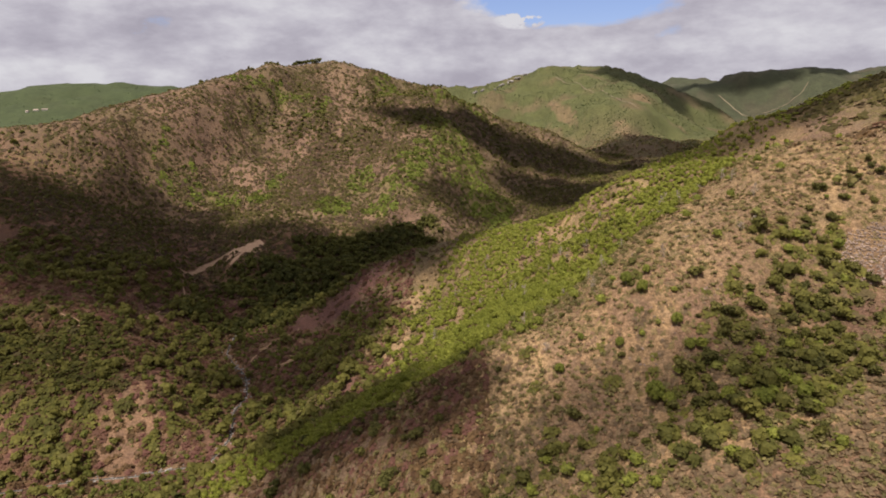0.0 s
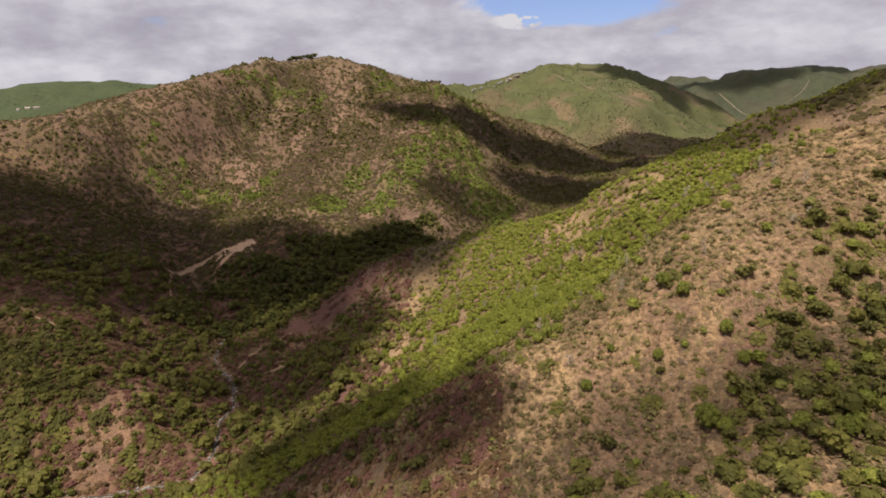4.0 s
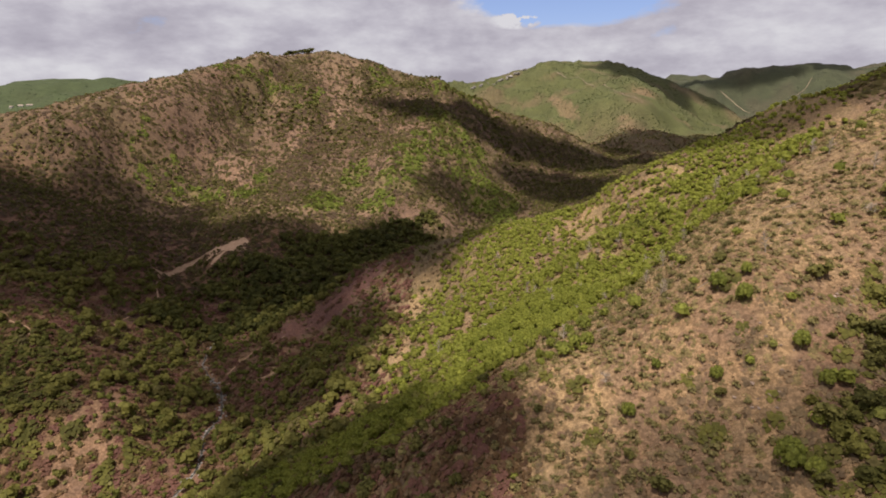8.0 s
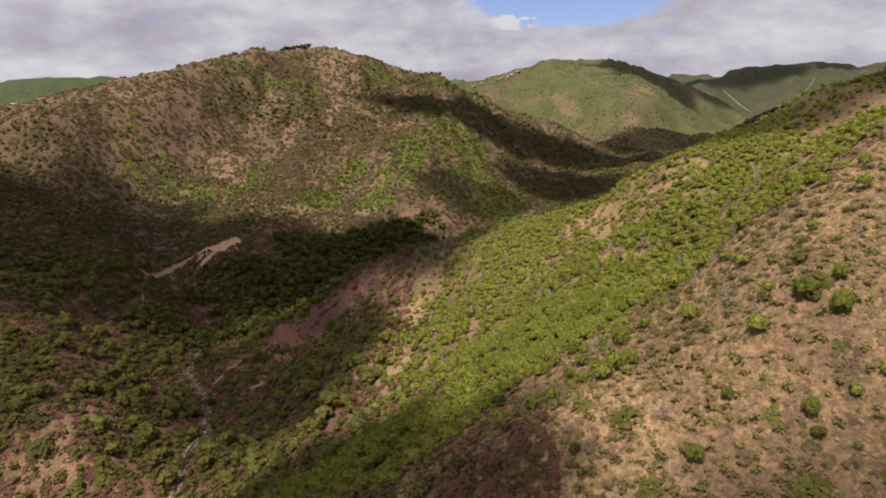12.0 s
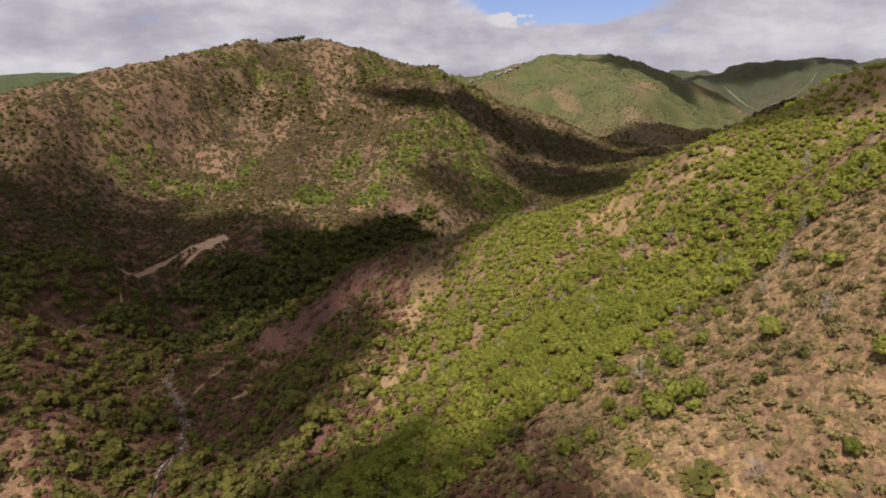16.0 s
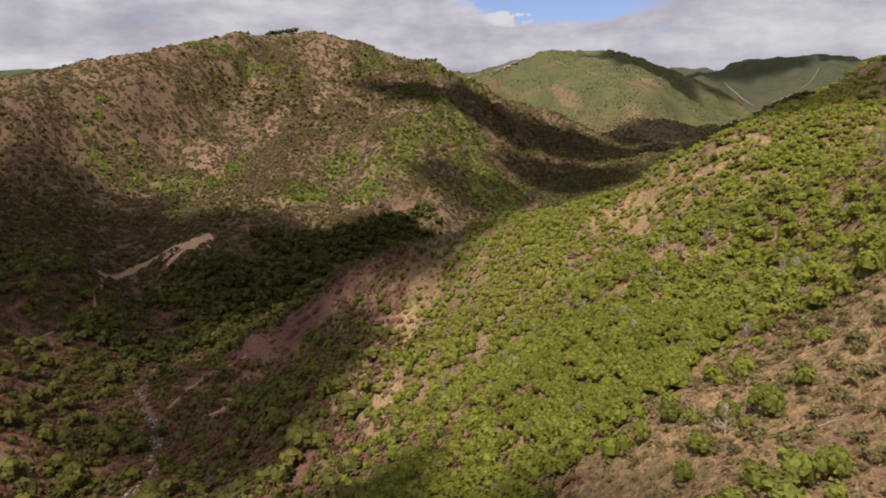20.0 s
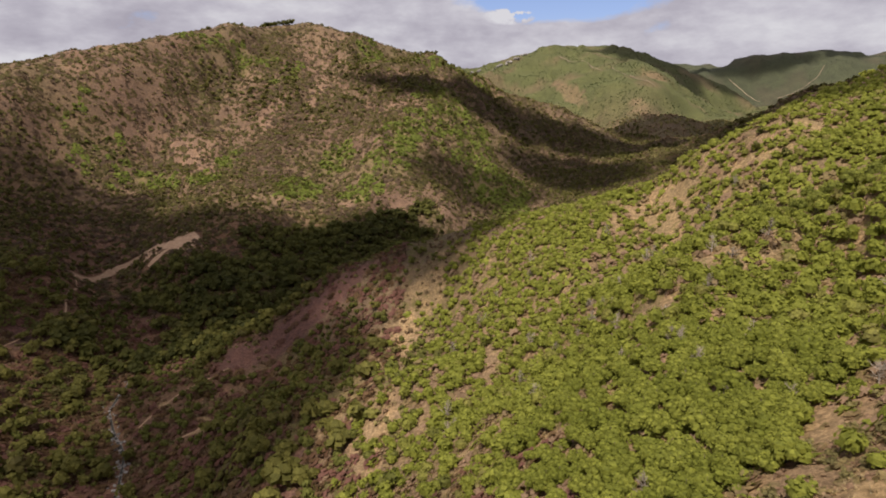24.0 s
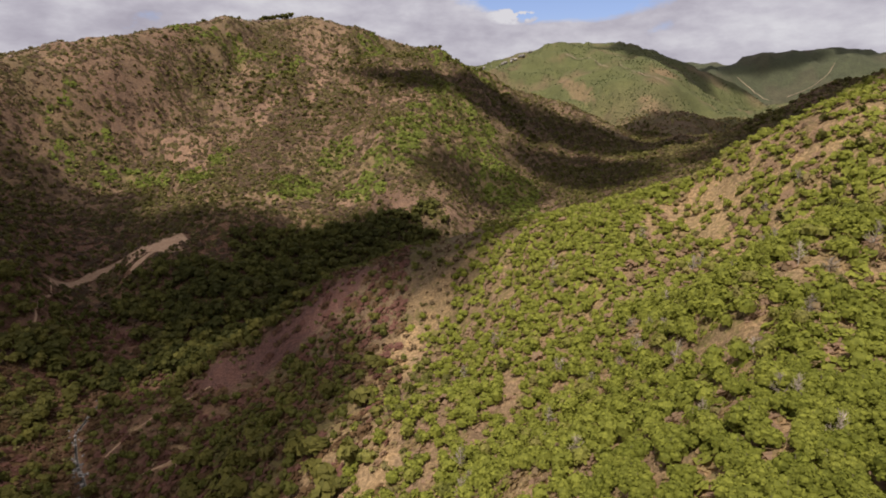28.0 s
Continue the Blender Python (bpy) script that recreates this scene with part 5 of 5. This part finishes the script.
# Pale crags on the far crest.
for k in range(18):
    x = 88 + 9.5 * k + spots.uniform(-4, 4)
    y = float(np.interp(x, [110, 166, 234, 300], [1721, 1813, 1832, 1855])) - spots.uniform(-4, 8)
    size = spots.uniform(9, 19)
    ob = new("rock_outcrop", ROCKS[k % 5])
    ob.matrix_basis = pose(x, y, float(height(x, y)) + 0.15 * size, 0, 0, spots.uniform(0, 360)) @ Matrix.Diagonal((size, size * 0.7, size * spots.uniform(0.7, 1.1), 1))
    tagged(ob, "pale grey crag on a distant crest", "rock", "crags on the far crest")

# The dark trees on the mountain top.
for k in range(11):
    x, y = -248 + 4.3 * k, 1000 + spots.uniform(-3, 5)
    root = new("summit_tree", None)
    root.matrix_basis = pose(x, y, float(height(x, y)), 0, 0, spots.uniform(0, 360)) @ Matrix.Diagonal((*[spots.uniform(2.0, 3.0)] * 3, 1))
    form = OAK[k % 4]
    for name, q, mat in (("trunk", form[1], M_BARK), ("crown", form[0], M_OAK)):
        ob = new(name, quads_mesh(name, q, mat))
        ob.parent = root
    tagged(root, "dark rounded oak on the mountain top", "tree", "trees on the mountain top")

# A few pale farm buildings in a clearing of the far hill.
M_PLASTER = grainy("weathered_plaster", (0.36, 0.34, 0.31), (0.48, 0.46, 0.42), 0.6, 0.9, 0.2, 0.02)
M_ROOFTILE = grainy("clay_roof_tiles", (0.27, 0.22, 0.18), (0.40, 0.33, 0.28), 1.5, 0.9, 0.5, 0.05)


def farmhouse(x, y, turn, long, wide, tall):
    root = new("farmhouse", None)
    root.matrix_basis = pose(x, y, float(height(x, y)) - 0.3, 0, 0, turn)
    a, b, ridge = long / 2, wide / 2, tall + 0.28 * wide
    walls = [[(-a, -b, -3), (a, -b, -3), (a, -b, tall), (-a, -b, tall)], [(a, b, -3), (-a, b, -3), (-a, b, tall), (a, b, tall)],
             [(a, -b, -3), (a, b, -3), (a, b, tall), (a, -b, tall)], [(-a, b, -3), (-a, -b, -3), (-a, -b, tall), (-a, b, tall)],
             [(a, -b, tall), (a, b, tall), (a, 0, ridge), (a, 0, ridge - 0.01)], [(-a, b, tall), (-a, -b, tall), (-a, 0, ridge), (-a, 0, ridge - 0.01)]]
    e, f = a + 0.5, b + 0.5
    drop = tall - 0.28
    for name, q, mat in (("wall", walls, M_PLASTER),
                         ("roof", [[(-e, -f, drop), (e, -f, drop), (e, 0, ridge + 0.15), (-e, 0, ridge + 0.15)], [(e, f, drop), (-e, f, drop), (-e, 0, ridge + 0.15), (e, 0, ridge + 0.15)]], M_ROOFTILE)):
        ob = new(name, mesh_from(name, np.array(q, float).reshape(-1, 3), np.arange(len(q) * 4).reshape(-1, 4), [mat]))
        ob.parent = root
    for k in (-0.3, 0.0, 0.3):
        ob = new("window", mesh_from("window", np.array([(k * long - 0.6, -b - 0.04, 1.0), (k * long + 0.6, -b - 0.04, 1.0), (k * long + 0.6, -b - 0.04, 2.4), (k * long - 0.6, -b - 0.04, 2.4)], float), np.arange(4).reshape(1, 4), [M_BARK]))
        ob.parent = root
    return tagged(root, "pale plastered farmhouse with a clay roof on a far hill", "house", "farm on the far hill")


for spec in ((-1129, 1650, 12, 12, 7, 3.2), (-1148, 1641, -8, 9, 6, 2.8), (-1116, 1666, 30, 14, 7, 3.2)):
    farmhouse(*spec)

# ---- clouds overhead ----
M_CLOUD, ct, cb = material("cloud", 1.0)
cb.inputs["Base Color"].default_value = (0.85, 0.85, 0.86, 1)
body = ct.nodes.new("ShaderNodeVertexColor")
body.layer_name = "body"
body_parts = ct.nodes.new("ShaderNodeSeparateColor")
ct.links.new(body.outputs[0], body_parts.inputs[0])
wisps = noise3(ct, 0.012, 5, 0.6)
thin = ct.nodes.new("ShaderNodeMath")
thin.operation = "ADD"
ct.links.new(body_parts.outputs[0], thin.inputs[0])
ct.links.new(wisps, thin.inputs[1])
veil = ct.nodes.new("ShaderNodeMixShader")
dense = ct.nodes.new("ShaderNodeMath")
dense.operation = "MULTIPLY"
ct.links.new(body_parts.outputs[1], dense.inputs[1])
ct.links.new(ramped(ct, thin.outputs[0], 0.55, 1.10), dense.inputs[0])
ct.links.new(dense.outputs[0], veil.inputs[0])
ct.links.new(ct.nodes.new("ShaderNodeBsdfTransparent").outputs[0], veil.inputs[1])
ct.links.new(cb.outputs[0], veil.inputs[2])
ct.links.new(veil.outputs[0], ct.nodes["Material Output"].inputs[0])


def cloud(x, y, z, rx, ry, turn, thick, seed):
    """A flat-based heap cloud over the place (x, y, z) as the sun sees it, with a ragged, thinning rim."""
    k = (880 - z) / SUN_WAY.z
    n, m = 40, 9
    ang, rad = np.meshgrid(2 * np.pi * np.arange(n) / n, np.linspace(0.02, 1, m), indexing="ij")
    wob = 0.78 + 0.5 * vnoise(3 * np.cos(ang) + seed * 7, 3 * np.sin(ang), 1.3, seed)
    u, v = rx * 1.25 * rad * wob * np.cos(ang), ry * 1.25 * rad * wob * np.sin(ang)
    c, s = math.cos(radians(turn)), math.sin(radians(turn))
    X, Y = u * c - v * s, u * s + v * c
    heap = np.sqrt(np.clip(1 - rad**2, 0, 1)) * (0.5 + vnoise(X, Y, 60, seed + 5)) * 0.25 * min(rx, ry)
    top = np.stack([X, Y, heap], -1).reshape(-1, 3)
    base = np.stack([X, Y, -0.08 * heap], -1).reshape(-1, 3)
    i, j = np.meshgrid(np.arange(n), np.arange(m - 1), indexing="ij")
    a = (i * m + j).ravel()
    b = (((i + 1) % n) * m + j).ravel()
    q = np.stack([a, a + 1, b + 1, b], -1)
    me = mesh_from("cloud", np.r_[top, base], np.r_[q, q[:, ::-1] + len(top)], [M_CLOUD], True)
    paint(me, "body", np.tile(np.c_[(1.0 - rad.reshape(-1, 1)) * 1.5, np.full((rad.size, 1), thick), np.zeros((rad.size, 1))], (2, 1)))
    ob = new("cloud", me)
    ob.location = Vector((x, y, z)) + SUN_WAY * k
    return tagged(ob, "broken grey-white heap cloud drifting over the hills", "cloud", "clouds over the valley")


# Unseen from the path: placed and thinned so each shades its patch of ground.
for spec in ((-215, 492, 20, 190, 80, 2, 0.77), (-52, 500, 20, 64, 92, 0, 0.82), (10, 484, 25, 50, 82, 0, 0.85), (44, 116, 95, 46, 16, 15, 0.3), (-292, 560, 60, 60, 56, 10, 0.58), (-262, 405, 35, 70, 48, 10, 0.66), (-88, 345, 10, 54, 68, 10, 0.6), (-98, 295, 10, 58, 46, 12, 0.22), (-196, 330, 15, 84, 56, 0, 0.32), (-350, 486, 60, 120, 80, 0, 0.70),
             (-37, 190, 45, 40, 42, 0, 0.74), (2, 160, 80, 17, 26, -10, 0.42), (-2, 138, 80, 20, 12, 10, 0.6), (192, 352, 140, 84, 27, 8, 0.54), (38, 876, 135, 116, 52, 8, 0.86), (165, 905, 90, 105, 90, -10, 0.86), (150, 752, 50, 56, 92, 20, 0.78), (385, 1085, 105, 165, 90, 25, 0.76),
             # The farthest are made thinner, to lift their shade as haze does.
             (430, 710, 150, 230, 100, 10, 0.82), (590, 1735, 235, 130, 150, -10, 0.78), (760, 1820, 200, 110, 100, 0, 0.70), (1120, 2260, 280, 230, 110, 0, 0.66), (1420, 2200, 280, 90, 70, 0, 0.6), (300, 860, 90, 80, 80, 10, 0.9), (40, 668, 55, 62, 40, 20, 0.5)):
    cloud(*spec, seed=int(abs(spec[0]) + spec[1]) % 97)
